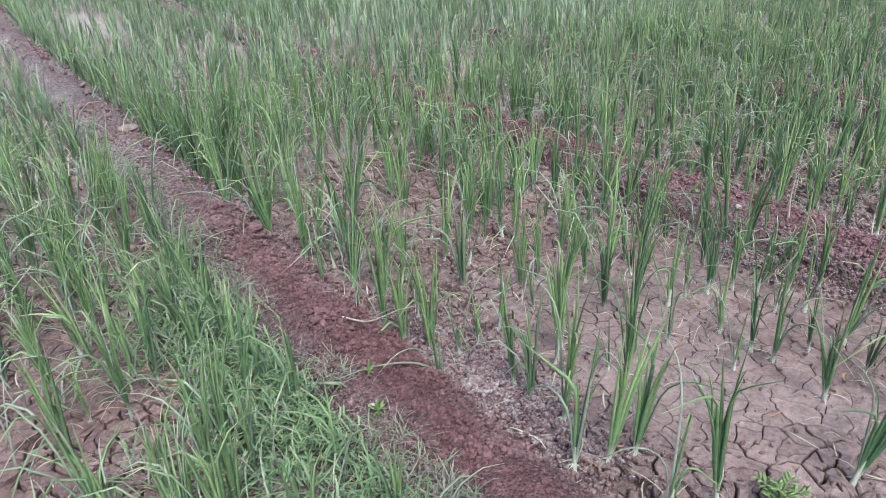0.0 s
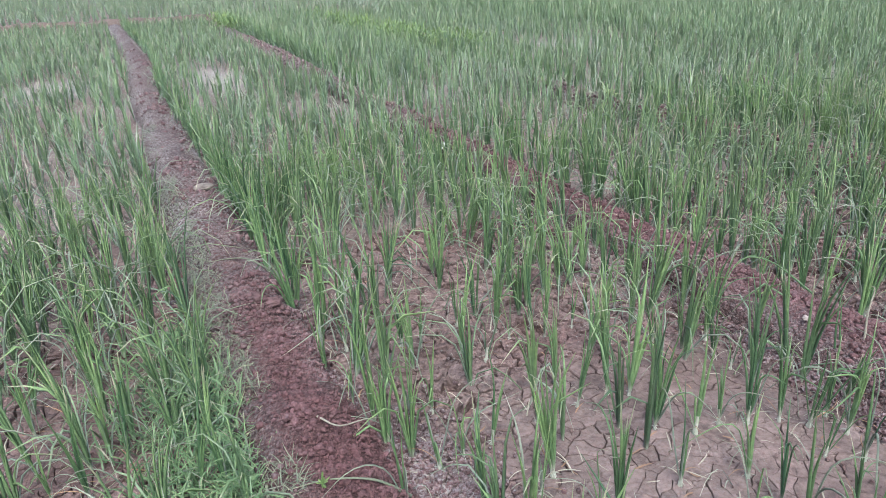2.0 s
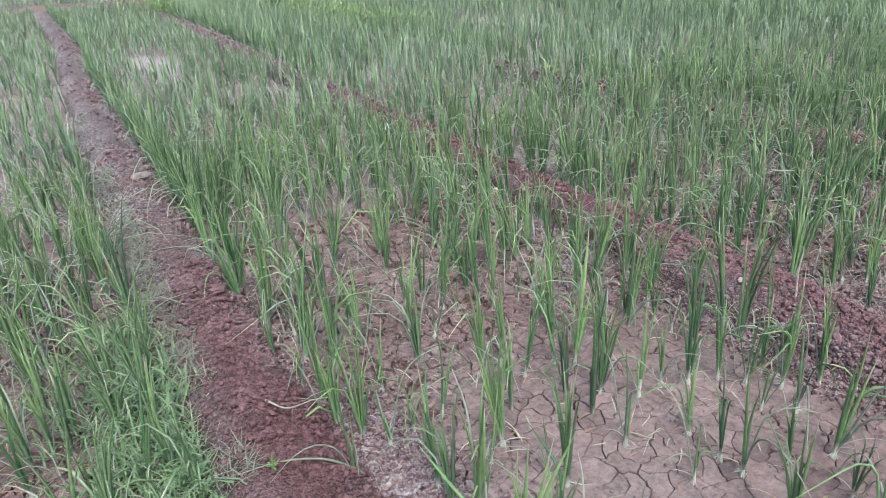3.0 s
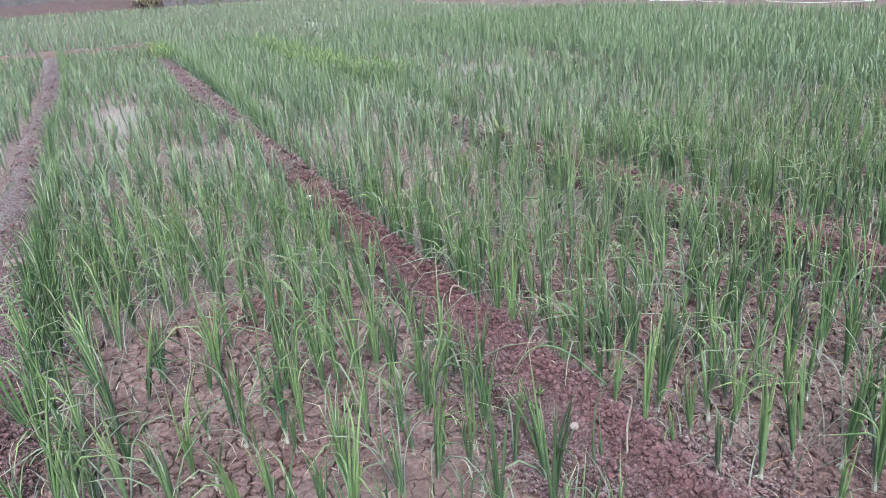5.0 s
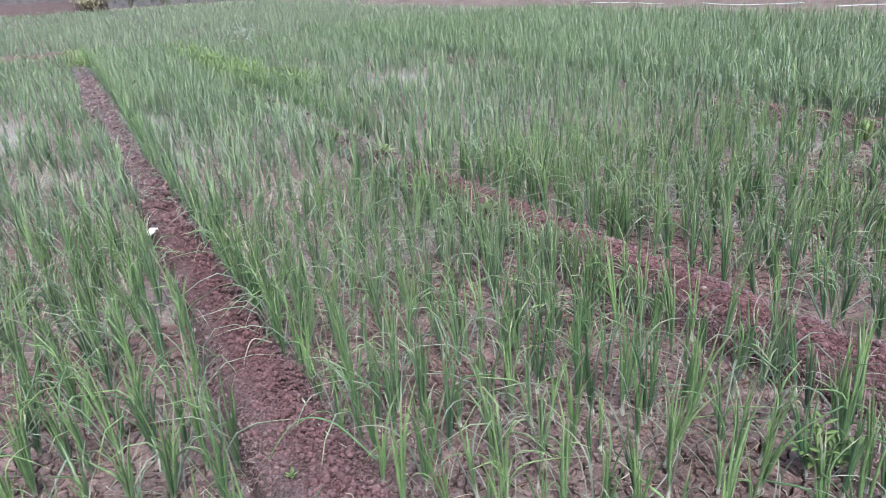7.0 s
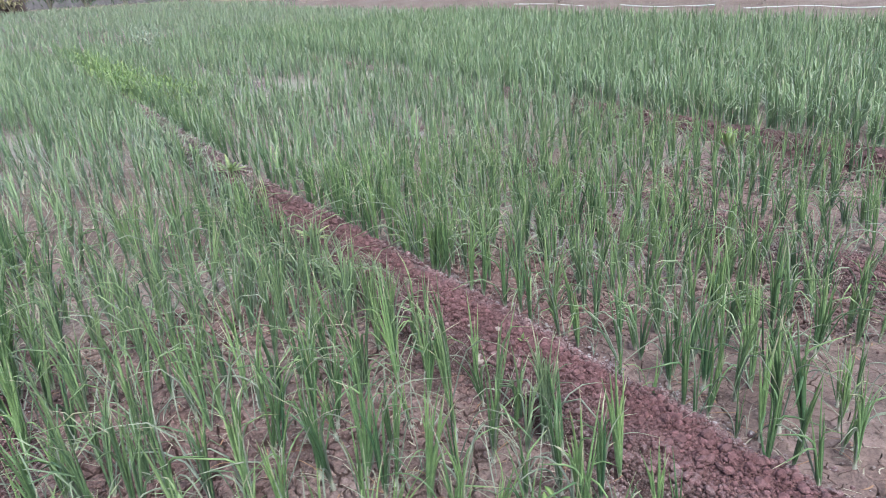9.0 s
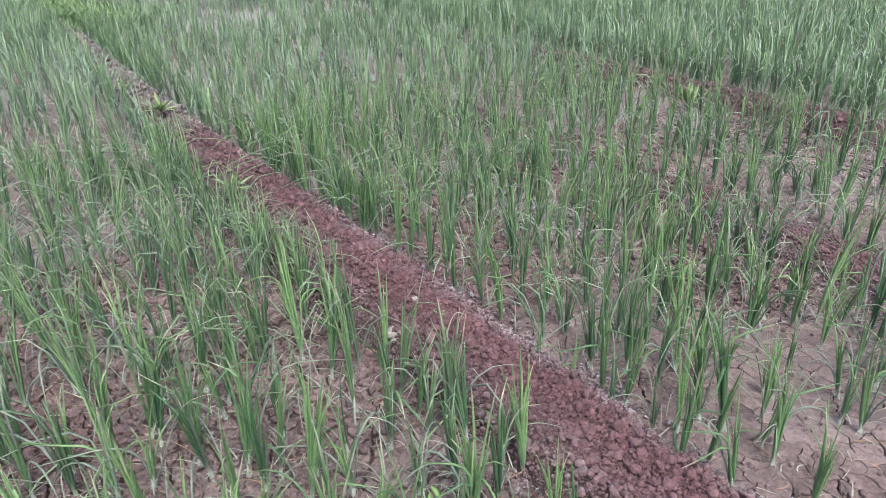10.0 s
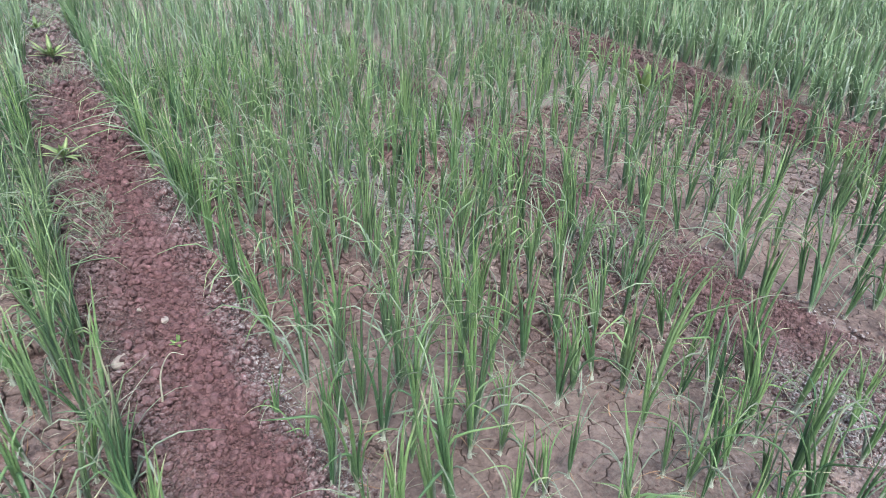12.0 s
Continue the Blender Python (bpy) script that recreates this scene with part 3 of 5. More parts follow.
BED_MID_FAR = [(-0.31, 1.97), (-0.17, 1.98), (-0.4, 1.99), (-0.49, 2.0), (-1.36, 2.1), (-0.92, 2.14), (-0.69, 2.17), (-0.57, 2.19), (-0.97, 2.21), (-0.79, 2.22), (-0.65, 2.22), (-0.37, 2.22), (-0.7, 2.23), (-0.48, 2.24), (-1.38, 2.28), (-0.81, 2.28), (-1.07, 2.29), (-1.12, 2.33), (-0.9, 2.38), (-1.28, 2.4), (-0.72, 2.42), (-1.06, 2.48), (-0.1, 2.54), (-0.85, 2.63), (-0.46, 2.63), (-1.37, 2.66), (-0.11, 2.67), (-0.53, 2.82), (-1.31, 2.95), (-0.51, 3.27)]
BED_EAST_NEAR = [(0.64, 1.32), (0.84, 1.41), (0.33, 1.43), (0.47, 1.44), (1.32, 1.44), (0.25, 1.5), (1.19, 1.54), (1.35, 1.62), (0.23, 1.63), (0.58, 1.63), (0.48, 1.64), (1.15, 1.65), (0.32, 1.66), (0.83, 1.66), (1.02, 1.67), (1.48, 1.68), (0.76, 1.7), (1.07, 1.7), (0.23, 1.75), (0.32, 1.79), (0.72, 1.84), (1.14, 1.84), (0.8, 1.85), (0.41, 1.86), (1.5, 1.86)]
BED_EAST = [(0.92, 1.87), (0.23, 1.88), (1.25, 1.91), (0.27, 1.99), (1.37, 1.99), (0.86, 2.0), (1.04, 2.01), (0.65, 2.03), (0.75, 2.04), (0.55, 2.05), (0.85, 2.05), (0.97, 2.05), (1.07, 2.06), (0.21, 2.12), (0.24, 2.23), (0.23, 2.35), (1.2, 2.43), (0.24, 2.48), (1.3, 2.56), (1.15, 2.63), (0.22, 2.69), (0.43, 2.7), (1.0, 2.73), (0.57, 2.9), (0.89, 3.02)]
BED_THIRD = [(2.05, 0.85), (2.86, 0.86), (2.4, 0.96), (2.72, 0.96), (2.65, 0.98), (1.94, 0.99), (2.51, 1.02), (2.89, 1.03), (2.97, 1.05), (1.96, 1.08), (2.24, 1.1), (1.92, 1.13), (2.44, 1.15), (2.35, 1.16), (2.71, 1.18), (2.1, 1.2), (2.02, 1.21), (2.88, 1.21), (1.96, 1.25), (2.16, 1.26), (2.34, 1.29), (2.27, 1.32), (2.41, 1.36), (2.58, 1.36), (1.93, 1.37), (1.99, 1.37), (2.73, 1.39), (1.97, 1.44), (2.11, 1.47), (2.21, 1.48), (2.4, 1.5), (1.93, 1.53), (2.48, 1.53), (2.59, 1.53), (2.72, 1.54), (2.04, 1.55), (3.0, 1.55), (2.96, 1.61), (1.9, 1.64), (2.51, 1.71), (2.55, 1.72), (2.17, 1.88), (2.39, 1.9)]
BED_FOURTH = [(3.63, 1.36), (4.04, 1.41), (3.66, 1.21), (3.69, 1.83), (3.75, 1.76), (3.85, 1.71), (2.85, 1.08), (2.64, 1.04), (2.93, 1.0), (3.02, 0.91), (2.41, 0.91), (2.35, 1.13), (2.66, 0.94), (2.79, 0.98), (2.68, 0.76), (2.59, 0.82), (3.02, 0.73), (2.88, 0.73), (2.97, 1.28), (3.88, 1.42), (4.0, 1.6), (3.12, 1.02), (3.06, 1.12), (2.98, 1.2), (2.8, 0.88), (2.74, 0.8), (3.1, 0.82), (3.08, 0.94), (2.83, 0.78), (2.78, 1.08), (3.14, 1.2), (3.1, 1.32), (3.04, 1.42), (2.9, 1.12), (2.5, 0.84), (3.18, 0.9)]
BED_START = [(-1.16, 1.05), (-0.9, 0.91), (-1.19, 1.23), (-1.25, 1.25), (-1.23, 1.4), (-1.03, 1.61), (-0.69, 1.08), (-1.32, 1.28), (-1.26, 1.09), (-0.34, 1.47), (-0.42, 1.17), (-0.59, 0.97)]
BED_FLANK = [(1.04, 2.16), (1.24, 1.65), (1.35, 1.81), (1.34, 2.13), (1.54, 1.95), (1.53, 1.52), (1.56, 1.41), (1.57, 1.34), (1.01, 1.76), (1.26, 2.46), (1.25, 2.87), (0.55, 1.99), (0.93, 1.81), (0.92, 2.19), (0.72, 2.38)]
near_spots = BED_START + BED_FLANK + BED_WEST + BED_MID + BED_MID_FAR + BED_EAST_NEAR + BED_EAST + BED_THIRD + BED_FOURTH


def chance(x, y):
    """How likely a plant stands at a place of the grid."""
    p = np.full(x.shape, 0.85)
    u, which, _ = across(x, y)
    p = np.where((x > -1.5) & (x < 0.1), np.interp(y, (1.2, 1.6, 1.9, 2.3, 3.0), (0.12, 0.42, 0.68, 0.86, 0.97)), p)
    p = np.where((x > 0.1) & (x < 1.75), np.interp(y, (1.3, 1.7, 2.1, 2.6, 3.2), (0.42, 0.6, 0.72, 0.86, 0.96)), p)
    p = np.where((x > 1.75) & (x < 3.1), np.interp(y, (1.0, 1.4, 1.7, 2.1, 2.8), (0.42, 0.66, 0.82, 0.9, 0.95)), p)
    p = np.where((x > 0.9) & (x < 1.6) & (y < 2.0), 0.78, p)
    p = np.where((x > 3.4) & (x < 5.4), np.interp(y, (1.6, 2.6, 5.0), (0.42, 0.68, 0.92)), p)
    p = np.where((x > 4.25) & (x < 5.4) & (y < 4.0), 0.42, p)
    p = np.where((x > 2.75) & (x < 3.15) & (y < 1.4), 0.8, p)
    p = np.where(x > 5.48, 1.0, p)
    p = np.where((x > -1.5) & (x < 5.4), p * np.interp(y, (2.0, 2.8, 5.5, 8.0), (1.0, 0.88, 0.9, 1.0)), p)
    p = np.where((x > 0.3) & (x < 1.6), p * np.interp(y, (2.0, 2.6, 5.0, 7.0), (1.0, 0.93, 0.9, 1.0)), p)
    p = p * np.where(x > 5.48, np.clip(vnoise(x, y, 1.1, 31) * 2.6 + 0.1, 0.75, 1), np.clip(vnoise(x, y, 1.1, 31) * 2.6 - 0.35, 0.45, 1))
    for px, py, ax, ay in PALE:
        p = p * np.interp(((x - px) / ax) ** 2 + ((y - py) / ay) ** 2 + 1.4 * (vnoise(x, y, 3.5, 34) - 0.5), (0.3, 1.3), (0.12, 1))
    p = np.where((which == 3) & (u < 1.02), p * np.where(y > 2.2, 0.5, 0.22) * (u > 0.25), np.where((u < 1.02) & (y < 18.6), 0, p))
    return np.where((y > 17.6) & (y < 18.8) & (x < 0.75), 0, p)


def scatter(x0, x1, y0, y1, step):
    xs, ys = np.arange(x0, x1, step), np.arange(y0, y1, step * 1.05)
    gx, gy = np.meshgrid(xs, ys)
    gx = gx.ravel() + rng.uniform(-0.36, 0.36, gx.size) * step
    gy = gy.ravel() + rng.uniform(-0.36, 0.36, gy.size) * step
    keep = rng.random(gx.size) < chance(gx, gy)
    keep &= gx > -2.5 - 0.17 * gy
    return np.stack([gx[keep], gy[keep]], 1)


field = scatter(-6, 5.4, 0.95, 18.3, 0.104)
edge = []  # a closer row along the east foot of each bank
for k in range(3):
    for y in np.arange(2.75, 18.5, 0.085):
        c, l, r = bank_at(k, y)
        edge.append((c + r * 1.08 + rng.normal(0, 0.018), y + rng.normal(0, 0.02)))
for k, y0, y1, gap, out in ((1, 4.9, 8.5, 0.15, 1.05), (2, 1.25, 16.5, 0.12, 1.15), (2, 1.6, 2.8, 0.14, 1.4), (3, 2.2, 16.5, 0.2, 1.05)):  # and along the west foot of the worn ones
    for y in np.arange(y0, y1, gap):
        c, l, r = bank_at(k, y)
        edge.append((c - l * out + rng.normal(0, 0.03), y + rng.normal(0, 0.03)))
field = np.concatenate([field, np.array(edge)])
spots = np.array(near_spots)
gap = np.min(np.hypot(field[:, None, 0] - spots[None, :, 0], field[:, None, 1] - spots[None, :, 1]), 1)
field = field[gap > 0.065]
# the rest of the nearest 300 plants come from the grid
wanted = 300 - len(near_spots)
order = np.argsort(field[:, 1] + 0.25 * np.abs(field[:, 0] - 0.6))
singles = [tuple(p) for p in near_spots] + [tuple(p) for p in field[order[:wanted]]]
field = field[order[wanted:]]

STOUT = [onion_prototype(100 + k) for k in range(16)]
SLIGHT = [onion_prototype(200 + k, True) for k in range(16)]
placed = set()
for k, (x, y) in enumerate(singles):
    thin = x < -0.05 and y < 2.4 and rng.random() < 0.6 or rng.random() < 0.2
    s = float(rng.uniform(0.62, 1.0)) * (1.1 if x > 0.8 else 0.92 if x < 0 else 1.02)
    tip_over = Euler((rng.normal(0.0, 0.09), rng.normal(-0.02, 0.09), 0)).to_matrix() @ Euler((0, 0, rng.uniform(0, 6.28))).to_matrix()
    m = Matrix.LocRotScale((x, y, 0.0), tip_over.to_euler(), (s, s, s))
    first = (SLIGHT if thin else STOUT)[k % 16]
    if first.name in placed:
        copy_thing(first, m)
    else:
        first.matrix_basis = Matrix.LocRotScale(m.translation, m.to_euler(), None)
        placed.add(first.name)
for first in STOUT + SLIGHT:
    if first.name not in placed:
        first.matrix_basis = pose(*[float(v) for v in field[0]], 0)
        field = field[1:]


def vigour(p):
    """How lush a plant is, from 0 to 1: dull in the dry middle beds, deep green along the east foot of the banks and in the bed beyond the third."""
    x, y = p[:, 0], p[:, 1]
    v = np.where((x > 0.3) & (x < 1.75) & (y < 7), 0.12 + 0.7 * vnoise(x, y, 1.3, 35), 0.5)
    v = np.where((x > -1.3) & (x < -0.1) & (y < 7), 0.1 + 0.7 * vnoise(x, y, 1.3, 36), v)
    v = np.where((x > 1.85) & (x < 3.3) & (y < 8), 0.3 + 0.45 * vnoise(x, y, 1.3, 37), v)
    for k in range(3):
        c, l, r = bank_at(k, y)
        v = np.where((x > c + r * 0.9) & (x < c + r + 0.1), 1.0, v)
    return v


def crop(places, tall, n, m, count, wide=1.0, tones=(0.04, 1.0), spread=0.2, wilt=0.0, grey=0.0, label=""):
    """A stand of many onion plants as one mesh."""
    N = len(places)
    K = count
    plane = np.repeat(rng.uniform(0, 6.28, N), K)
    lush = vigour(places)
    tone = np.repeat(tones[0] + (tones[1] - tones[0]) * (1.15 - 0.35 * lush) * rng.random(N) ** 1.2, K)
    size = np.repeat(rng.uniform(0.7, 1.1, N) * (0.9 + 0.22 * np.minimum(lush, 0.7)), K) * np.repeat(np.broadcast_to(tall, (N,)), K)
    q = np.tile(np.arange(K), N)
    az = plane + (q % 2) * np.pi + rng.normal(0, 0.5, N * K)
    lean, droop, bend, long, thick, old = leaf_habit(rng, N * K, q, K, np.repeat(np.clip(wilt + (0.5 - lush) * 0.4, 0, 0.5), K))
    tilt_az, tilt = np.repeat(rng.uniform(0, 6.28, N), K), np.repeat(np.abs(rng.normal(0, 0.09, N)), K)
    lx, ly = lean * np.cos(az) + tilt * np.cos(tilt_az) - 0.02, lean * np.sin(az) + tilt * np.sin(tilt_az)
    lean, az = np.hypot(lx, ly), np.arctan2(ly, lx)
    base = np.repeat(np.column_stack([places, np.zeros(N)]), K, 0)
    base[:, 0] += np.cos(az) * 0.003
    base[:, 1] += np.sin(az) * 0.003
    v, f, al = blades(base, size * 0.365 * long, lean, az, droop, 1.0, wide * 0.0100 * thick, n, m, twist=rng.normal(0, 0.3, N * K), bend=bend)
    v[:, 2] = np.maximum(v[:, 2], -0.01)
    leaf_tone = np.clip(tone + rng.normal(0, spread, N * K) + old * 0.2, 0, 1)
    # grey adds haze to the colour, besides leaves faded by age
    faded_hazed = np.clip(old * rng.random(N * K) + np.repeat(grey + np.clip(0.5 - lush, -0.2, 0.5) * 0.7, K) * rng.uniform(0.7, 1.3, N * K), 0, 1)
    ob = new("onion_crop", mesh_of("onion_crop", v, [f], ONION, dict(along=al, tone=np.repeat(leaf_tone, (n + 1) * m), faded_hazed=np.repeat(faded_hazed, (n + 1) * m))))
    return tagged(ob, label, "onion crop", kind="stuff")


def stature(p):
    """How tall the crop stands: low in the west beds further off."""
    x, y = p[:, 0], p[:, 1]
    low = np.interp(y, (4.0, 7.0, 10.0), (1.0, 0.85, 0.72))
    return np.where(x < 0.35, low, np.interp(y, (4.0, 9.0), (1.05, 0.95))) * np.where((x < -1.6) & (y < 2.6), 0.8, 1) * (0.85 + 0.36 * vnoise(x, y, 0.9, 33))


near = field[field[:, 1] < 4.3]
mid = field[(field[:, 1] >= 4.3) & (field[:, 1] < 9.5)]
back = field[field[:, 1] >= 9.5]
# tones narrow and grey rises with distance: haze put into the leaf colour
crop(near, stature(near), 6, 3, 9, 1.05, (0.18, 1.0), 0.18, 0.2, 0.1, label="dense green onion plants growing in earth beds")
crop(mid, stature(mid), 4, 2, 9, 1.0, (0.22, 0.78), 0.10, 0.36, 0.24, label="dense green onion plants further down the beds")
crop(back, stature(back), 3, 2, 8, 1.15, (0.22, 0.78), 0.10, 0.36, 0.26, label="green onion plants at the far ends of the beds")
tall = np.concatenate([scatter(5.5, 9.0, 0.9, 18.3, 0.1), scatter(9.0, 13.3, 0.9, 18.3, 0.13)])
brink = np.arange(1.0, 9.0, 0.045)  # the bed's thick first row at the foot of the worn bank
c, l, r = bank_at(4, brink)
tall = np.concatenate([tall, np.column_stack([c + r * 1.0 + rng.normal(0, 0.035, len(brink)), brink + rng.normal(0, 0.02, len(brink))])])
crop(tall, 1.2, 4, 2, 6, 1.4, (0.30, 0.66), 0.07, 0.3, 0.2, label="tall dark green onion plants in a dense bed")
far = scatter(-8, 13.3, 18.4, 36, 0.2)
crop(far, 1.05, 3, 2, 6, 1.7, (0.42, 0.60), 0.04, 0.3, 0.42, label="blue-green onion crop in the distance, greyed as by haze")
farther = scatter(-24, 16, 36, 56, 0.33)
crop(farther, 1.15, 3, 2, 6, 2.6, (0.44, 0.58), 0.03, 0.3, 0.5, label="far blue-green onion crop, greyed as by haze")


# ---- small things on the banks ----
def bank_z(k, x, y):
    """The height of a bank's top at a place."""
    _, X, Y, Z, _ = bank_things[k]
    j = int(np.argmin(np.abs(Y[:, 0] - y)))
    return float(Z[j, int(np.argmin(np.abs(X[j] - x)))])


def tube(points, r0, r1, sides=5, steps=14):
    """A tapering tube along a smooth line through the points."""
    P = np.array(points, float)
    t = np.linspace(0, len(P) - 1, steps + 1)
    E = np.vstack([2 * P[0] - P[1], P, 2 * P[-1] - P[-2]])
    i = np.minimum(t.astype(int), len(P) - 2)
    u = (t - i)[:, None]
    a, b, c, d = E[i], E[i + 1], E[i + 2], E[i + 3]
    C = 0.5 * (2 * b + (c - a) * u + (2 * a - 5 * b + 4 * c - d) * u ** 2 + (3 * b - a - 3 * c + d) * u ** 3)
    T = np.gradient(C, axis=0)
    T /= np.linalg.norm(T, axis=1)[:, None]
    S = np.cross(T, (0.13, 0.21, 0.97))
    S /= np.linalg.norm(S, axis=1)[:, None]
    B = np.cross(T, S)
    th = np.arange(sides) * 2 * np.pi / sides
    r = np.linspace(r0, r1, steps + 1)[:, None, None]
    V = C[:, None] + r * (S[:, None] * np.cos(th)[None, :, None] + B[:, None] * np.sin(th)[None, :, None])
    k = np.arange(sides)
    F = [np.stack([q * sides + k, q * sides + (k + 1) % sides, (q + 1) * sides + (k + 1) % sides, (q + 1) * sides + k], 1) for q in range(steps)]
    return V.reshape(-1, 3), np.concatenate(F), np.repeat(np.linspace(0.2, 1, steps + 1), sides)


def stone(name, x, y, k, size, seed, mat, label, flat=0.6):
    bm = bmesh.new()
    bmesh.ops.create_icosphere(bm, subdivisions=3, radius=1)
    r = np.random.default_rng(seed)
    ax = r.normal(size=(9, 3))
    ax /= np.linalg.norm(ax, axis=1)[:, None]
    for v in bm.verts:  # chipped facets
        c = np.array(v.co)
        for n, d in zip(ax, r.uniform(0.62, 0.9, 9)):
            o = c @ n - d
            if o > 0:
                c = c - n * o * 0.85
        v.co = Vector(c * (size * 1.15, size * 0.85, size * flat))
    me = bpy.data.meshes.new(name)
    bm.to_mesh(me)
    bm.free()
    me.materials.append(mat)
    ob = new(name, me)
    z = bank_z(k, x, y) if k is not None else 0.0
    ob.matrix_basis = pose(x, y, z + size * flat * 0.45 + 0.006, r.uniform(-12, 12), r.uniform(-12, 12), r.uniform(0, 360))
    return tagged(ob, label, "stone")


stone("stone", -0.02, 1.755, 1, 0.014, 1, STONE, "small flat pinkish stone on a red earth bank", 0.45)
stone("stone", 1.60, 2.01, 2, 0.024, 2, STONE, "rounded pale stone on a red earth bank", 0.75)
stone("pebble", 1.735, 2.075, 2, 0.013, 3, STONE, "small pale pebble on a red earth bank")
stone("pebble", 1.69, 2.18, 2, 0.011, 4, STONE, "tiny whitish pebble beside a larger stone")
stone("stone", -1.47, 4.13, 0, 0.050, 5, GREYSTONE, "flat greyish stone slab lying on an earth bank", 0.35)
stone("earth_clod", -1.45, 2.61, 0, 0.026, 6, CLODS[0].materials[0], "knobbly reddish clod with straw on it", 0.8)
stone("earth_clod", -1.50, 2.64, 0, 0.018, 7, CLODS[0].materials[0], "smaller reddish clod beside a larger one", 0.8)
stone("pebble", -0.02, 3.14, 1, 0.013, 8, WHITESTONE, "whitish pebble at the foot of a bank")
stone("pebble", 0.07, 5.14, 1, 0.016, 9, WHITESTONE, "pale pebble on a red earth bank")
stone("pebble", 0.02, 4.02, 1, 0.012, 11, WHITESTONE, "whitish pebble on a red earth bank")
stone("pebble", -1.60, 1.62, 0, 0.010, 10, STONE, "tiny pink stone on a red earth bank")

# a crumpled white scrap
n = 9
u, v = np.meshgrid(np.linspace(-1, 1, n), np.linspace(-1, 1, n))
z = 0.022 * np.abs(np.sin(u * 2.6 + v)) + 0.01 * vnoise(u + 5, v + 5, 2.5, 77)
top = np.stack([u * 0.055 * (1 - 0.25 * v ** 2), v * 0.032 * (1 - 0.3 * u ** 2), z + 0.003], -1).reshape(-1, 3)
q = grid_faces(n, n)
rim = [(k, k + 1) for k in range(n - 1)] + [(k * n + n - 1, k * n + 2 * n - 1) for k in range(n - 1)] + [(n * n - 1 - k, n * n - 2 - k) for k in range(n - 1)] + [(k * n, k * n - n) for k in range(n - 1, 0, -1)]
rim = np.array([(b_, a_, a_ + n * n, b_ + n * n) for a_, b_ in rim])
scrap = new("paper_scrap", mesh_of("paper_scrap", np.vstack([top, top - (0, 0, 0.003)]), [q, q[:, ::-1] + n * n, rim], WHITE))
scrap.matrix_basis = pose(0.03, 4.42, bank_z(1, 0.03, 4.42) + 0.012, 8, 0, 25)
tagged(scrap, "crumpled white scrap lying on a red earth bank", "scrap")


def fallen_leaf(points, r, mat, label, name="fallen_leaf"):
    v, f, al = tube(points, r, r * 0.25)
    o = np.array(points[0])
    ob = new(name, mesh_of(name, v - o, [f], mat, dict(along=al, tone=np.full(len(al), 0.25))))
    ob.location = points[0]
    return tagged(ob, label, "fallen leaf")


def on_bank(k, *spots):
    return [(x, y, (bank_z(k, x, y) if k is not None else 0) + h) for x, y, h in spots]


fallen_leaf(on_bank(0, (-1.37, 1.66, 0.02), (-1.44, 1.69, 0.012), (-1.53, 1.73, 0.008), (-1.62, 1.75, 0.006)), 0.004, PALEGRASS, "grey-green onion leaf bent down across an earth bank")
fallen_leaf(on_bank(0, (-1.36, 3.06, 0.03), (-1.44, 3.12, 0.015), (-1.52, 3.15, 0.006), (-1.58, 3.16, 0.004)), 0.004, PALEGRASS, "pale grey-green onion leaf bent across an earth bank")
fallen_leaf(on_bank(0, (-1.50, 1.93, 0.004), (-1.47, 1.85, 0.05), (-1.43, 1.77, 0.13), (-1.40, 1.735, 0.165)), 0.003, DRY, "dry straw-coloured leaf stalk sticking up from a bank", "dry_stalk")
fallen_leaf(on_bank(1, (0.24, 1.93, 0.05), (0.16, 2.05, 0.07), (0.06, 2.10, 0.045), (-0.08, 2.05, 0.006)), 0.0042, ONION, "long pale green leaf arching over an earth bank")
fallen_leaf(on_bank(1, (0.16, 2.33, 0.012), (0.15, 2.16, 0.006), (0.17, 2.02, 0.008), (0.20, 2.00, 0.03), (0.24, 2.08, 0.10)), 0.0028, DRY, "thin withered leaf looped over the bank's edge")
fallen_leaf(on_bank(1, (0.03, 1.60, 0.004), (0.035, 1.61, 0.08), (0.05, 1.615, 0.15), (0.035, 1.62, 0.165)), 0.0038, DRY, "dry grey-tan stalk standing on an earth bank", "dry_stalk")
fallen_leaf(on_bank(1, (-0.05, 1.63, 0.004), (-0.05, 1.64, 0.08), (-0.03, 1.655, 0.15), (0.0, 1.66, 0.175)), 0.0035, ONION, "yellowing stalk standing on an earth bank", "dry_stalk")
fallen_leaf(on_bank(1, (-0.02, 1.64, 0.004), (-0.02, 1.65, 0.06), (-0.015, 1.66, 0.11)), 0.0035, ONION, "short yellowing stalk standing on an earth bank", "dry_stalk")
fallen_leaf(on_bank(1, (0.19, 2.74, 0.03), (0.12, 2.72, 0.045), (0.07, 2.66, 0.01), (0.05, 2.60, 0.004)), 0.0035, DRY, "bent pale straw at the edge of a bank")
fallen_leaf(on_bank(2, (1.66, 1.78, 0.004), (1.67, 1.80, 0.07), (1.70, 1.80, 0.12), (1.73, 1.79, 0.10)), 0.0028, DRY, "dry reddish straw standing on an earth bank", "dry_stalk")
fallen_leaf(on_bank(2, (1.86, 1.10, 0.004), (1.85, 1.12, 0.09), (1.90, 1.14, 0.16)), 0.0045, ONION, "stray green leaf standing at a bank's foot", "dry_stalk")
fallen_leaf(on_bank(2, (1.55, 1.40, 0.004), (1.56, 1.41, 0.09), (1.60, 1.42, 0.16)), 0.003, DRY, "dry straw standing at a bank's foot", "dry_stalk")


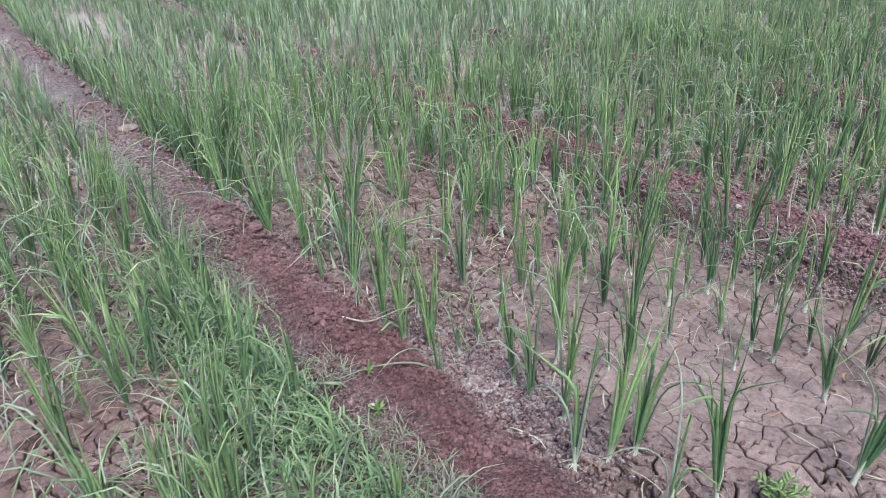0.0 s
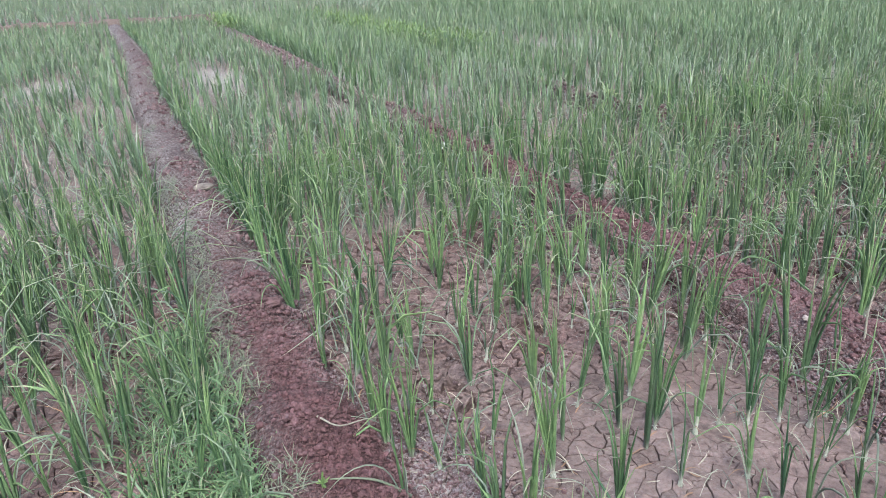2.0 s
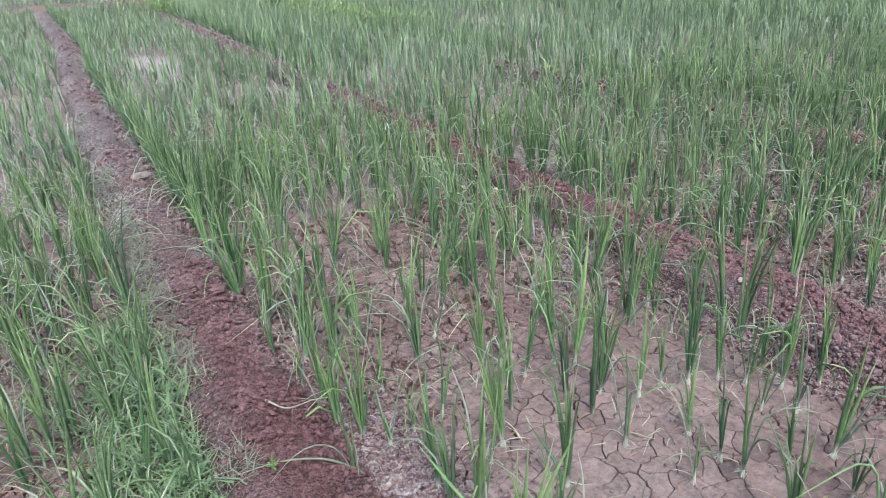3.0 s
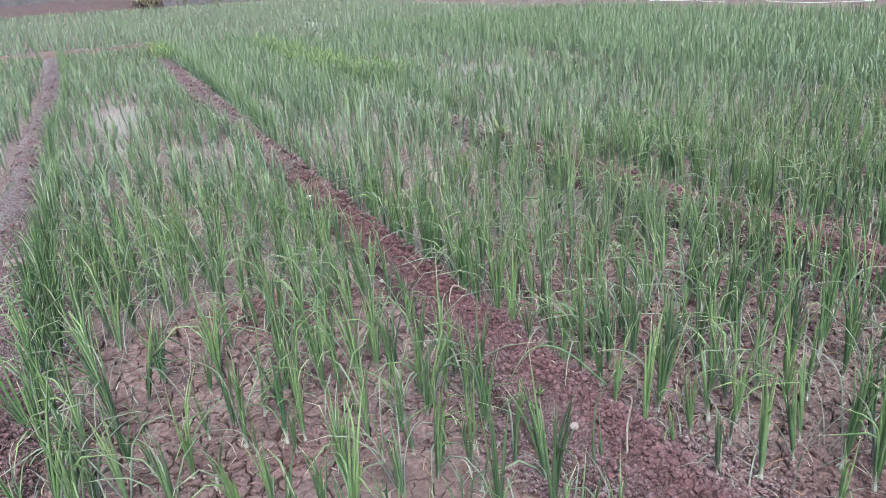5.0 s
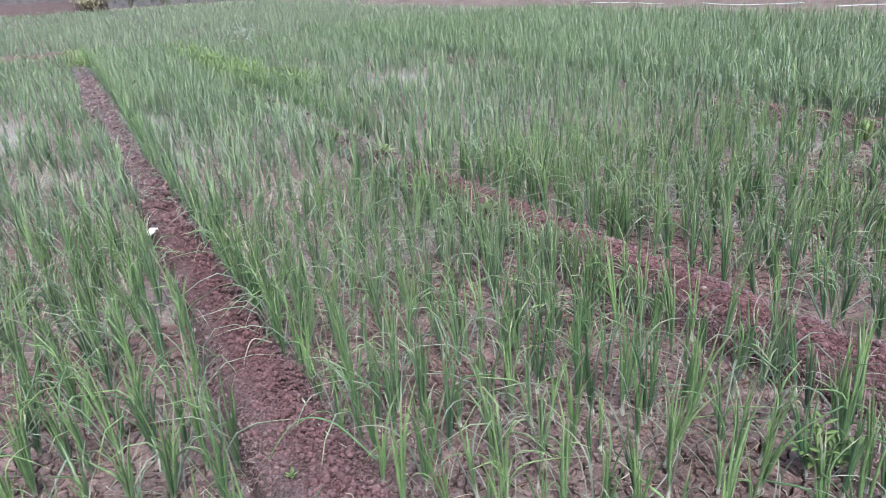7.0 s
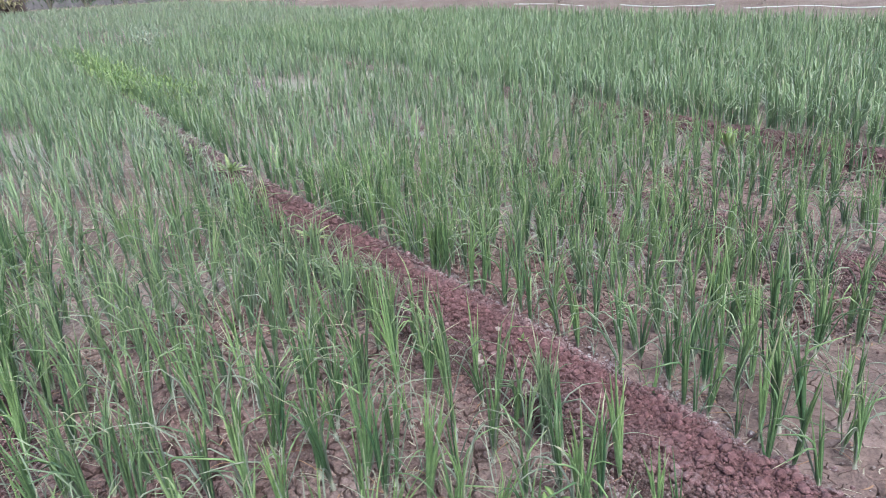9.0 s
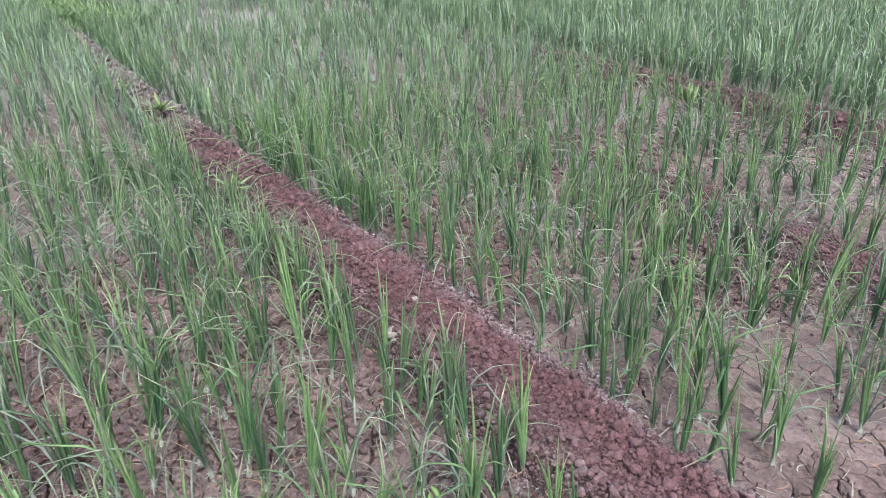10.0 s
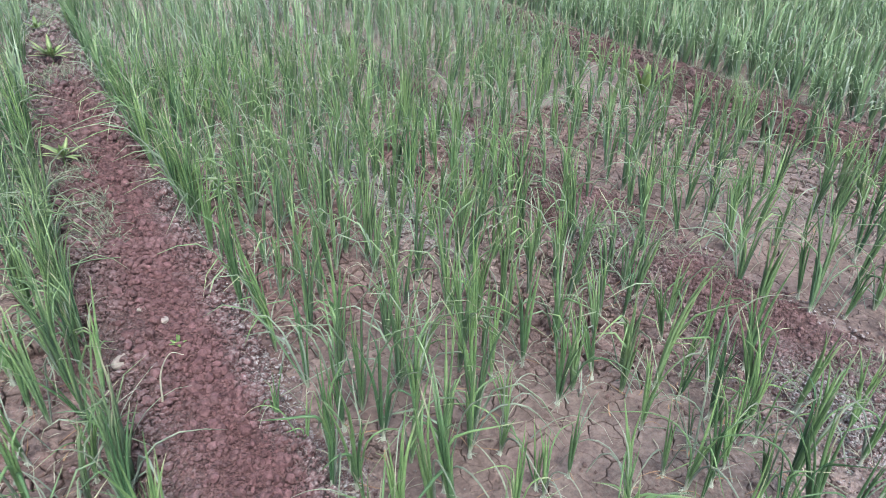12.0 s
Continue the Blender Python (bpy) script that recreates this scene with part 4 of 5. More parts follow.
# ---- weeds ----
LANCE = lambda s: np.interp(s, (0, 0.12, 0.45, 0.8, 1), (0.12, 0.25, 1.0, 0.62, 0.04))


def rosette(x, y, z, count, length, width, seed, label, lean=(45, 78), name="weed", mat=None, stalk=0.012, heart=0):
    r = np.random.default_rng(seed)
    root = new(name)
    for q in range(heart):  # young leaves standing in the middle
        v, f, al = blades(np.zeros((1, 3)), length * r.uniform(0.35, 0.6), radians(r.uniform(5, 45)), q * 2.4, r.uniform(0, 0.6), 1.6, width * r.uniform(0.7, 1.0), 6, 4, flat=0.15, fat=LANCE)
        part("young_leaf", mesh_of("young_leaf", v, [f], WEED, dict(along=0.2 + al * 0.5, tone=np.full(len(al), r.uniform(0.6, 1)))), root)
    for q in range(count):
        az = q * 2.4 + r.uniform(-0.3, 0.3)
        v, f, al = blades(np.zeros((1, 3)), length * r.uniform(0.7, 1.15), radians(r.uniform(*lean)), az, r.uniform(0.1, 0.9) if heart else r.uniform(-0.1, 0.25), 1.6, width * r.uniform(0.9, 1.4), 8, 4, flat=0.12, fat=LANCE)
        part("leaf", mesh_of("leaf", v, [f], mat or WEED, dict(along=0.2 + al * 0.6, tone=np.full(len(al), r.uniform(0.5, 1)))), root)
    v, f, al = tube([(0, 0, -0.01 - stalk), (0, 0, 0.01), (0.002, 0, 0.03)], 0.004, 0.002)
    part("stem", mesh_of("stem", v, [f], WEED, dict(along=al * 0 + 0.5, tone=al * 0)), root)
    root.location = (x, y, z + stalk)
    return tagged(root, label, "weed")


rosette(1.63, 3.44, bank_z(2, 1.63, 3.44), 13, 0.11, 0.019, 1, "pale yellow-green weed rosette on an earth bank", (45, 75), mat=PALEWEED, stalk=0.04, heart=8)
rosette(1.75, 5.0, bank_z(2, 1.75, 5.0), 15, 0.14, 0.024, 2, "leafy yellow-green weed on an earth bank", (35, 72), mat=PALEWEED, stalk=0.04, heart=10)
rosette(1.74, 5.9, bank_z(2, 1.74, 5.9), 9, 0.08, 0.03, 12, "yellow-green weed further along an earth bank", (30, 75))
rosette(1.74, 1.94, bank_z(2, 1.74, 1.94), 5, 0.03, 0.010, 3, "tiny yellowish weed seedling on an earth bank")
rosette(4.75, 3.20, 0.0, 10, 0.22, 0.035, 4, "yellow-green weed beside the tall onions", (10, 45))
rosette(-1.55, 1.72, bank_z(0, -1.55, 1.72), 6, 0.02, 0.007, 5, "tiny green weed seedling on an earth bank")
rosette(-1.60, 1.60, bank_z(0, -1.60, 1.60), 8, 0.03, 0.009, 6, "small green broad-leaved weed beside a bank", (20, 70))
rosette(0.0, 1.95, bank_z(1, 0.0, 1.95), 5, 0.022, 0.008, 7, "tiny weed seedling on a red earth bank")


def feathery_weed(x, y, z, high, seed, label):
    """A branching weed with many small leaflets on each stem."""
    r = np.random.default_rng(seed)
    root = new("leafy_weed")
    for q in range(7):
        az, lean = q * 0.9 + r.uniform(-0.3, 0.3), r.uniform(0.2, 0.8)
        L = high * r.uniform(0.7, 1.1)
        tip = np.array([math.cos(az) * math.sin(lean) * L, math.sin(az) * math.sin(lean) * L, math.cos(lean) * L])
        v, f, al = tube([(0, 0, 0), tip * 0.5 + (0, 0, 0.012), tip], 0.0025, 0.001, 5, 6)
        stem = part("stem", mesh_of("stem", v, [f], WEED, dict(along=al * 0 + 0.5, tone=al * 0 + 0.2)), root)
        n = 8
        t = np.linspace(0.25, 1, n)
        v, f, al = blades(tip[None] * t[:, None] + np.array([0, 0, 0.012]) * np.sin(t * np.pi)[:, None], 0.42 * high * (1.25 - t * 0.6), 0.9 + r.normal(0, 0.2, n), az + np.where(np.arange(n) % 2, 1, -1) * 1.0 + r.normal(0, 0.2, n), 0.6, 1.5, 0.14 * high, 5, 4, flat=0.15, fat=LANCE)
        for k in range(n):
            w = slice(k * 24, k * 24 + 24)
            part("leaflet", mesh_of("leaflet", v[w], [f[:len(f) // n]], WEED, dict(along=0.2 + 0.5 * al[w], tone=np.full(24, r.uniform(0, 1)))), stem)
    root.location = (x, y, z)
    return tagged(root, label, "weed")


feathery_weed(1.24, 1.25, 0.0, 0.14, 1, "bright yellow-green leafy weed among onion plants")
feathery_weed(-1.08, 0.97, 0.0, 0.065, 2, "bright yellow-green leafy weed on bare mud")


def tufts(name, places, length, lean, droop, width, mat, label, n=5, m=2, tones=(0, 1), fat=None, z=None):
    """Many fine blades as one mesh."""
    N = len(places)
    base = np.column_stack([places, np.zeros(N) if z is None else z])
    v, f, al = blades(base, rng.uniform(*length, N), np.radians(rng.uniform(*lean, N)), rng.uniform(0, 6.28, N), rng.uniform(*droop, N), rng.uniform(1.0, 2.5, N), rng.uniform(*width, N), n, m,
                      twist=rng.normal(0, 0.6, N), flat=0.3, fat=fat)
    v[:, 2] = np.maximum(v[:, 2], 0.003) if z is None else v[:, 2]
    ob = new(name, mesh_of(name, v, [f], mat, dict(along=0.15 + 0.85 * al, tone=np.repeat(rng.uniform(*tones, N), (n + 1) * m))))
    return tagged(ob, label, "grass" if "grass" in name else "leaf litter", kind="stuff")


# grass along the west flank of the first bank
N = 3800
y = 0.75 + 2.0 * rng.random(N) ** 1.2
c, l, r = bank_at(0, y)
x = c - l * 0.85 - np.abs(rng.normal(0, 0.17, N)) + 0.03
keep = vnoise(x, y, 4, 55) > 0.36
tufts("weed_grass", np.column_stack([x, y])[keep], (0.05, 0.16), (10, 65), (0.6, 2.2), (0.003, 0.0062), GRASS, "sprawling pale green weed grass along a bank", 6)
N = 2400  # small-leaved creeping weeds among the grass
y = 0.8 + 1.5 * rng.random(N) ** 1.1
c, l, r = bank_at(0, y)
x = c - l * 0.9 - np.abs(rng.normal(0, 0.15, N))
keep = vnoise(x, y, 3.5, 62) > 0.42
tufts("weed_grass", np.column_stack([x, y])[keep], (0.025, 0.07), (25, 90), (0.0, 1.5), (0.003, 0.006), GRASS, "low tangle of small-leaved green weeds beside a bank", 3, fat=LANCE, z=rng.uniform(0.004, 0.11, keep.sum()))
N = 6500
y = 1.0 + 5 * rng.random(N) ** 1.4
c, l, r = bank_at(0, y)
x = c - l * (0.35 + 0.65 * rng.random(N))
keep = vnoise(x, y, 3, 56) > 0.5
tufts("dry_grass", np.column_stack([x, y])[keep], (0.02, 0.07), (30, 85), (0.2, 1.4), (0.0014, 0.003), PALEGRASS, "thin dry bleached grass on the bank's flank", 4,
      z=np.array([bank_z(0, a_, b_) for a_, b_ in zip(x[keep], y[keep])]))


# grey dead grass on the worn flank of the third bank, and on the two worn banks
N = 7000
y = 2.6 + 5.0 * rng.random(N)
c, l, r = bank_at(2, y)
x = c - l * (1.15 - 1.0 * rng.random(N) ** 0.8) + np.clip((y - 3.6) / 2, 0, 1) * l * rng.random(N)
keep = vnoise(x, y, 3, 57) > 0.42
tufts("dry_grass", np.column_stack([x, y])[keep], (0.02, 0.09), (20, 80), (0.2, 1.4), (0.0016, 0.0034), PALEGRASS, "thin grey dead grass on the worn flank of a bank", 3, z=np.array([bank_z(2, a_, b_) for a_, b_ in zip(x[keep], y[keep])]))
for k, N, y0, label in ((3, 4200, 0.9, "thin grey dead grass on a salty bank"), (4, 6500, 1.6, "thin grey dead grass on a low worn bank")):
    y = y0 + 4.5 * rng.random(N) ** 1.3
    c, l, r = bank_at(k, y)
    x = c + l * rng.uniform(-1.3, 0.7, N)
    keep = vnoise(x, y, 4, 61) > 0.45
    tufts("dry_grass", np.column_stack([x, y])[keep], (0.02, 0.09), (20, 85), (0.2, 1.6), (0.0018, 0.0038), PALEGRASS, label, 4,
          z=np.array([bank_z(k, a_, b_) for a_, b_ in zip(x[keep], y[keep])]))


# withered leaves lying between the plants
N = 4200
x, y = rng.uniform(-3.0, 5.6, N), 0.8 + 7.0 * rng.random(N) ** 1.15
keep = (across(x, y)[0] > 0.9) & (vnoise(x, y, 1.6, 57) > 0.34)
tufts("leaf_litter", np.column_stack([x, y])[keep], (0.03, 0.11), (25, 85), (0.8, 2.2), (0.002, 0.0045), DRY, "pale withered onion leaves strewn between plants", 5)
N = 1300
x, y = rng.uniform(-3.0, 5.6, N), 0.8 + 5.0 * rng.random(N) ** 1.2
keep = across(x, y)[0] > 1.0
tufts("leaf_litter", np.column_stack([x, y])[keep], (0.015, 0.06), (50, 88), (0.2, 1.2), (0.003, 0.006), RUST, "rust-coloured dead leaf scraps on the mud", 4)

N = 13000
x, y = rng.uniform(-4.5, 9.0, N), 3.6 + 13 * rng.random(N) ** 1.2
keep = (across(x, y)[0] > 1.0) & (vnoise(x, y, 1.1, 59) > 0.36) & (x > -2.6 - 0.15 * y)
tufts("leaf_litter", np.column_stack([x, y])[keep], (0.10, 0.26), (4, 50), (0.6, 2.0), (0.005, 0.009), DRY, "greyish withered leaves standing among the onions", 3, fat=lambda q: 1 - 0.8 * q)

N = 7500
x, y = rng.uniform(-3.0, 5.6, N), 0.9 + 4.2 * rng.random(N) ** 0.9
keep = (across(x, y)[0] > 1.0) & (vnoise(x, y, 1.3, 60) > 0.42) & (rng.random(N) < chance(x, y) * 1.3)
tufts("leaf_litter", np.column_stack([x, y])[keep], (0.10, 0.27), (4, 45), (0.8, 2.4), (0.003, 0.0055), FADED, "dull grey-green wilted leaves hanging among the onions", 6, fat=lambda q: 1 - 0.75 * q)

# yellow-green weeds in the third bed
N = 5200
t = rng.random(N)
y = 8.2 + 7.0 * t
x = np.interp(y, (8.2, 9.1, 10.9, 15.2), (2.45, 2.05, 2.15, 2.3)) + rng.normal(0, 0.13, N)
keep = vnoise(x, y, 1.4, 58) > 0.47
tufts("weed_grass", np.column_stack([x, y])[keep], (0.05, 0.12), (10, 80), (0.2, 1.4), (0.010, 0.018), WEED, "strip of bright yellow-green broad-leaved weeds", 4, fat=LANCE, z=rng.uniform(0.05, 0.33, keep.sum()))
N = 700
x, y = 0.5 + rng.normal(0, 0.13, N), 15.6 + rng.normal(0, 0.7, N)
tufts("weed_grass", np.column_stack([x, y]), (0.06, 0.14), (10, 80), (0.2, 1.4), (0.012, 0.022), WEED, "yellow-green weeds at the corner of a bed", 4, fat=LANCE, z=rng.uniform(0.05, 0.28, N))


# ---- far things ----
def shrub(x, y, high, wide, leaf, n, mat, label, seed, name="shrub"):
    """A bush: bare stems that fork and a loose crown of single leaves."""
    r = np.random.default_rng(seed)
    root = new(name)
    tips = []
    for q in range(7):
        az, lean = r.uniform(0, 6.28), r.uniform(0.1, 0.6)
        tip = np.array([math.cos(az) * lean * wide, math.sin(az) * lean * wide, high * r.uniform(0.6, 0.95)])
        v, f, al = tube([(0, 0, 0), tip * (0.4, 0.4, 0.55), tip], high * 0.02, high * 0.006, 5, 6)
        part("stem", mesh_of("stem", v, [f], DRY), root)
        tips += [tip, tip * 0.75, tip * 0.5]
    tips = np.array(tips)
    p = tips[r.integers(0, len(tips), n)] + r.normal(0, 1, (n, 3)) * (wide * 0.2, wide * 0.2, high * 0.14)
    p[:, 2] = np.clip(p[:, 2], 0.02, high * 1.1)
    v, f, al = blades(p, leaf * r.uniform(0.7, 1.3, n), r.uniform(0.3, 1.8, n), r.uniform(0, 6.28, n), r.uniform(-0.5, 1, n), 1.5, leaf * 0.4, 3, 2, fat=LANCE)
    part("crown", mesh_of("crown", v, [f], mat, dict(along=0.25 + al * 0.5, tone=np.repeat(r.uniform(0, 1, n), 8))), root, kind="stuff")
    root.location = (x, y, 0)
    return tagged(root, label, "shrub")


PALEBUSH = leaf_material("pale grey-green leaf", (0.18, 0.23, 0.16), (0.34, 0.38, 0.30), (0.5, 0.5, 0.4))
DARKBUSH = leaf_material("dark shrub leaf", (0.05, 0.09, 0.045), (0.11, 0.17, 0.07), (0.3, 0.27, 0.16))
TANBUSH = leaf_material("dry shrub leaf", (0.24, 0.21, 0.12), (0.36, 0.33, 0.18), (0.4, 0.35, 0.25))
shrub(3.87, 16.5, 0.55, 0.5, 0.08, 170, PALEBUSH, "pale grey-green bush standing in the onion crop", 1)
shrub(3.75, 15.6, 0.38, 0.3, 0.07, 90, PALEBUSH, "low pale bush in the onion crop", 2)
for k, (x, y, h, w, mat) in enumerate([(4.6, 57, 2.0, 2.2, TANBUSH), (7.0, 58, 2.2, 3.0, DARKBUSH), (9.4, 58, 2.4, 3.0, DARKBUSH), (11.8, 57, 2.0, 2.6, DARKBUSH), (14.2, 56, 2.0, 3.0, DARKBUSH), (16.6, 53, 2.0, 2.6, DARKBUSH),
                                       (21.6, 50, 1.4, 2.4, DARKBUSH), (23.0, 46, 1.5, 2.2, TANBUSH), (24.5, 44, 1.4, 2.4, DARKBUSH), (24.5, 37, 1.2, 2.0, TANBUSH), (26.0, 33, 1.2, 2.2, DARKBUSH), (25.0, 27, 1.0, 1.8, TANBUSH)]):
    shrub(x, y, h, w, 0.3, 500, mat, "dark green scrub at the edge of the field" if mat is DARKBUSH else "dry yellowish scrub at the edge of the field", 20 + k)

DIRT = soil_material("far bare earth", (0.19, 0.15, 0.13), (0.14, 0.11, 0.095), (0.33, 0.30, 0.28))
DARKDIRT = soil_material("far dark earth", (0.085, 0.070, 0.070), (0.06, 0.05, 0.05), (0.14, 0.12, 0.12))


def mound(name, x0, x1, y0, y1, h, nx, ny, mat, label, seed, salt=0.2):
    """A long uneven ridge of earth between two corners of the plan."""
    X, Y = np.meshgrid(np.linspace(x0, x1, nx), np.linspace(y0, y1, ny))
    u, v = (X - x0) / (x1 - x0) * 2 - 1, (Y - y0) / (y1 - y0) * 2 - 1
    short = v if abs(x1 - x0) > abs(y1 - y0) else u
    z = h * np.clip(1 - np.abs(short) ** 2.2, 0, 1) * (0.75 + 0.5 * vnoise(X, Y, 0.6 / max(h, 0.2), seed)) - 0.01
    sa = np.clip(vnoise(X, Y, 1.5, seed + 1) * 2 - 0.8, 0, 1) * salt
    ob = new(name, mesh_of(name, np.stack([X, Y, z], -1), [grid_faces(nx, ny)], mat, dict(salt=sa, red=np.full(X.shape, 0.2))))
    return tagged(ob, label, "earth bank", kind="structure")


mound("cross_bank", -8, 0.75, 17.8, 18.6, 0.18, 90, 9, DIRT, "pale low earth bank crossing the ends of the beds", 61, 0.8)
mound("far_bank", -60, 5.5, 57, 61, 0.9, 140, 11, DARKDIRT, "long dark earth bank at the end of the field", 62)
track = mound("track", 13.5, 25.0, 4, 34, 0.30, 24, 60, DIRT, "pale bare dirt track beside the field", 63, 0.6)

BRICK = plain_material("weathered pinkish brick", (0.24, 0.17, 0.15), (0.32, 0.24, 0.215), 0.9, 14)
PLASTER = plain_material("weathered grey plaster", (0.10, 0.092, 0.10), (0.14, 0.13, 0.137), 0.9, 4)


def low_wall(x, y, length, high, thick, turn, mat, name, label):
    """A wall of uneven blocks under a coping."""
    bm = bmesh.new()
    n = max(3, int(length / 0.5))
    for q in range(n):
        m = Matrix.Translation(((q + 0.5) * length / n - length / 2, 0, high * 0.46)) @ Matrix.Diagonal((length / n * 0.985, thick * rng.uniform(0.94, 1.0), high * 0.92, 1))
        bmesh.ops.create_cube(bm, size=1, matrix=m)
    bmesh.ops.create_cube(bm, size=1, matrix=Matrix.Translation((0, 0, high * 0.96)) @ Matrix.Diagonal((length, thick * 1.25, high * 0.08, 1)))
    bmesh.ops.bevel(bm, geom=bm.edges[:], offset=0.012, segments=1, affect="EDGES")
    me = bpy.data.meshes.new(name)
    bm.to_mesh(me)
    bm.free()
    me.materials.append(mat)
    ob = new(name, me)
    ob.matrix_basis = pose(x, y, 0, 0, 0, turn)
    return tagged(ob, label, "wall", kind="structure")


low_wall(17.3, 48, 4.3, 1.0, 0.25, 0, BRICK, "low_wall", "low pinkish brick wall at the field's edge")
low_wall(-22, 74, 60, 4.5, 0.3, 0, PLASTER, "boundary_wall", "long grey plastered wall beyond the field")
low_wall(19, 68, 26, 3.2, 0.3, -12, PLASTER, "boundary_wall", "grey plastered wall behind far scrub")

# white pipes lying along the track
TRACK = np.array([v.co for v in track.data.vertices])


def track_z(x, y):
    return float(TRACK[np.argmin((TRACK[:, 0] - x) ** 2 + (TRACK[:, 1] - y) ** 2), 2])


for y0, y1 in ((7.2, 10.3), (11.2, 14.2), (15.4, 18.4)):
    run = [(15.7 + 0.12 * math.sin(y * 2.3), y, track_z(15.7, y) + 0.012) for y in np.linspace(y0, y1, 5)]
    v, f, al = tube(run, 0.016, 0.016, 8, 30)
    o = np.array(run[0])
    pipe = new("irrigation_pipe", mesh_of("irrigation_pipe", v - o, [f], WHITE))
    pipe.location = run[0]
    tagged(pipe, "white plastic irrigation pipe lying along a dirt track", "pipe", "pipes along the track")
for x, y in ((16.15, 10.2), (16.0, 16.8)):
    v, f, al = tube([(0, 0, 0), (0.01, 0, 0.4), (0, 0.01, 0.8)], 0.035, 0.03, 7, 6)
    post = new("stake", mesh_of("stake", v, [f], GREYSTONE))
    post.location = (x, y, track_z(x, y) - 0.03)
    tagged(post, "short dark wooden stake beside the pipe", "stake")
N = 2200
x, y = rng.uniform(16.5, 25, N), rng.uniform(6, 40, N)
tufts("dry_grass", np.column_stack([x, y]), (0.12, 0.35), (5, 60), (0.2, 1.4), (0.008, 0.018), TANBUSH, "dry bleached grass on the bare ground", 4, z=np.array([track_z(a_, b_) if b_ < 33.5 else 0.0 for a_, b_ in zip(x, y)]))


# ---- the cracked mud crust, plate by plate ----
STEP = 0.043
cols, rows_ = int((NEAR[1] - NEAR[0]) / STEP), int((NEAR[3] - NEAR[2]) / STEP)
seeds = {}
for j in range(rows_):
    for i in range(cols):
        x, y = NEAR[0] + (i + rng.uniform(0.05, 0.95)) * STEP, NEAR[2] + (j + rng.uniform(0.05, 0.95)) * STEP
        if rng.random() < (0.55 + 0.65 * float(vnoise(x, y, 1.3, 97))) * (1 - 0.5 * smoothness(x, y)):
            seeds[(i, j)] = (x, y)


def cell(i, j):
    """The part of the ground nearest to one seed, as a polygon."""
    x, y = seeds[(i, j)]
    R = STEP * 3.0
    poly = [(x - R, y - R), (x + R, y - R), (x + R, y + R), (x - R, y + R)]
    others = [seeds[q] for q in ((i + a_, j + b_) for a_ in range(-4, 5) for b_ in range(-4, 5) if a_ or b_) if q in seeds]
    others.sort(key=lambda o: (o[0] - x) ** 2 + (o[1] - y) ** 2)
    for ox, oy in others:
        nx, ny = ox - x, oy - y
        d = (ox * ox + oy * oy - x * x - y * y) / 2
        if math.hypot(nx, ny) > 2 * max(math.hypot(px - x, py - y) for px, py in poly):
            break
        out = []
        for k in range(len(poly)):
            p, q = poly[k - 1], poly[k]
            a_, b_ = p[0] * nx + p[1] * ny - d, q[0] * nx + q[1] * ny - d
            if (a_ <= 0) != (b_ <= 0):
                t = a_ / (a_ - b_)
                out.append((p[0] + (q[0] - p[0]) * t, p[1] + (q[1] - p[1]) * t))
            if b_ <= 0:
                out.append(q)
        poly = out
        if len(poly) < 3:
            return None
    return poly


plates = []
for (i, j), (x, y) in seeds.items():
    if not (2 < i < cols - 3 and 2 < j < rows_ - 3) or x < -2.6 - 0.17 * y:
        continue
    u, which, side = across(np.array(x), np.array(y))
    if u < 0.98:
        continue
    poly = cell(i, j)
    if poly and rng.random() > 0.03 * (1 - smoothness(x, y)):
        plates.append((x, y, float(u), poly))


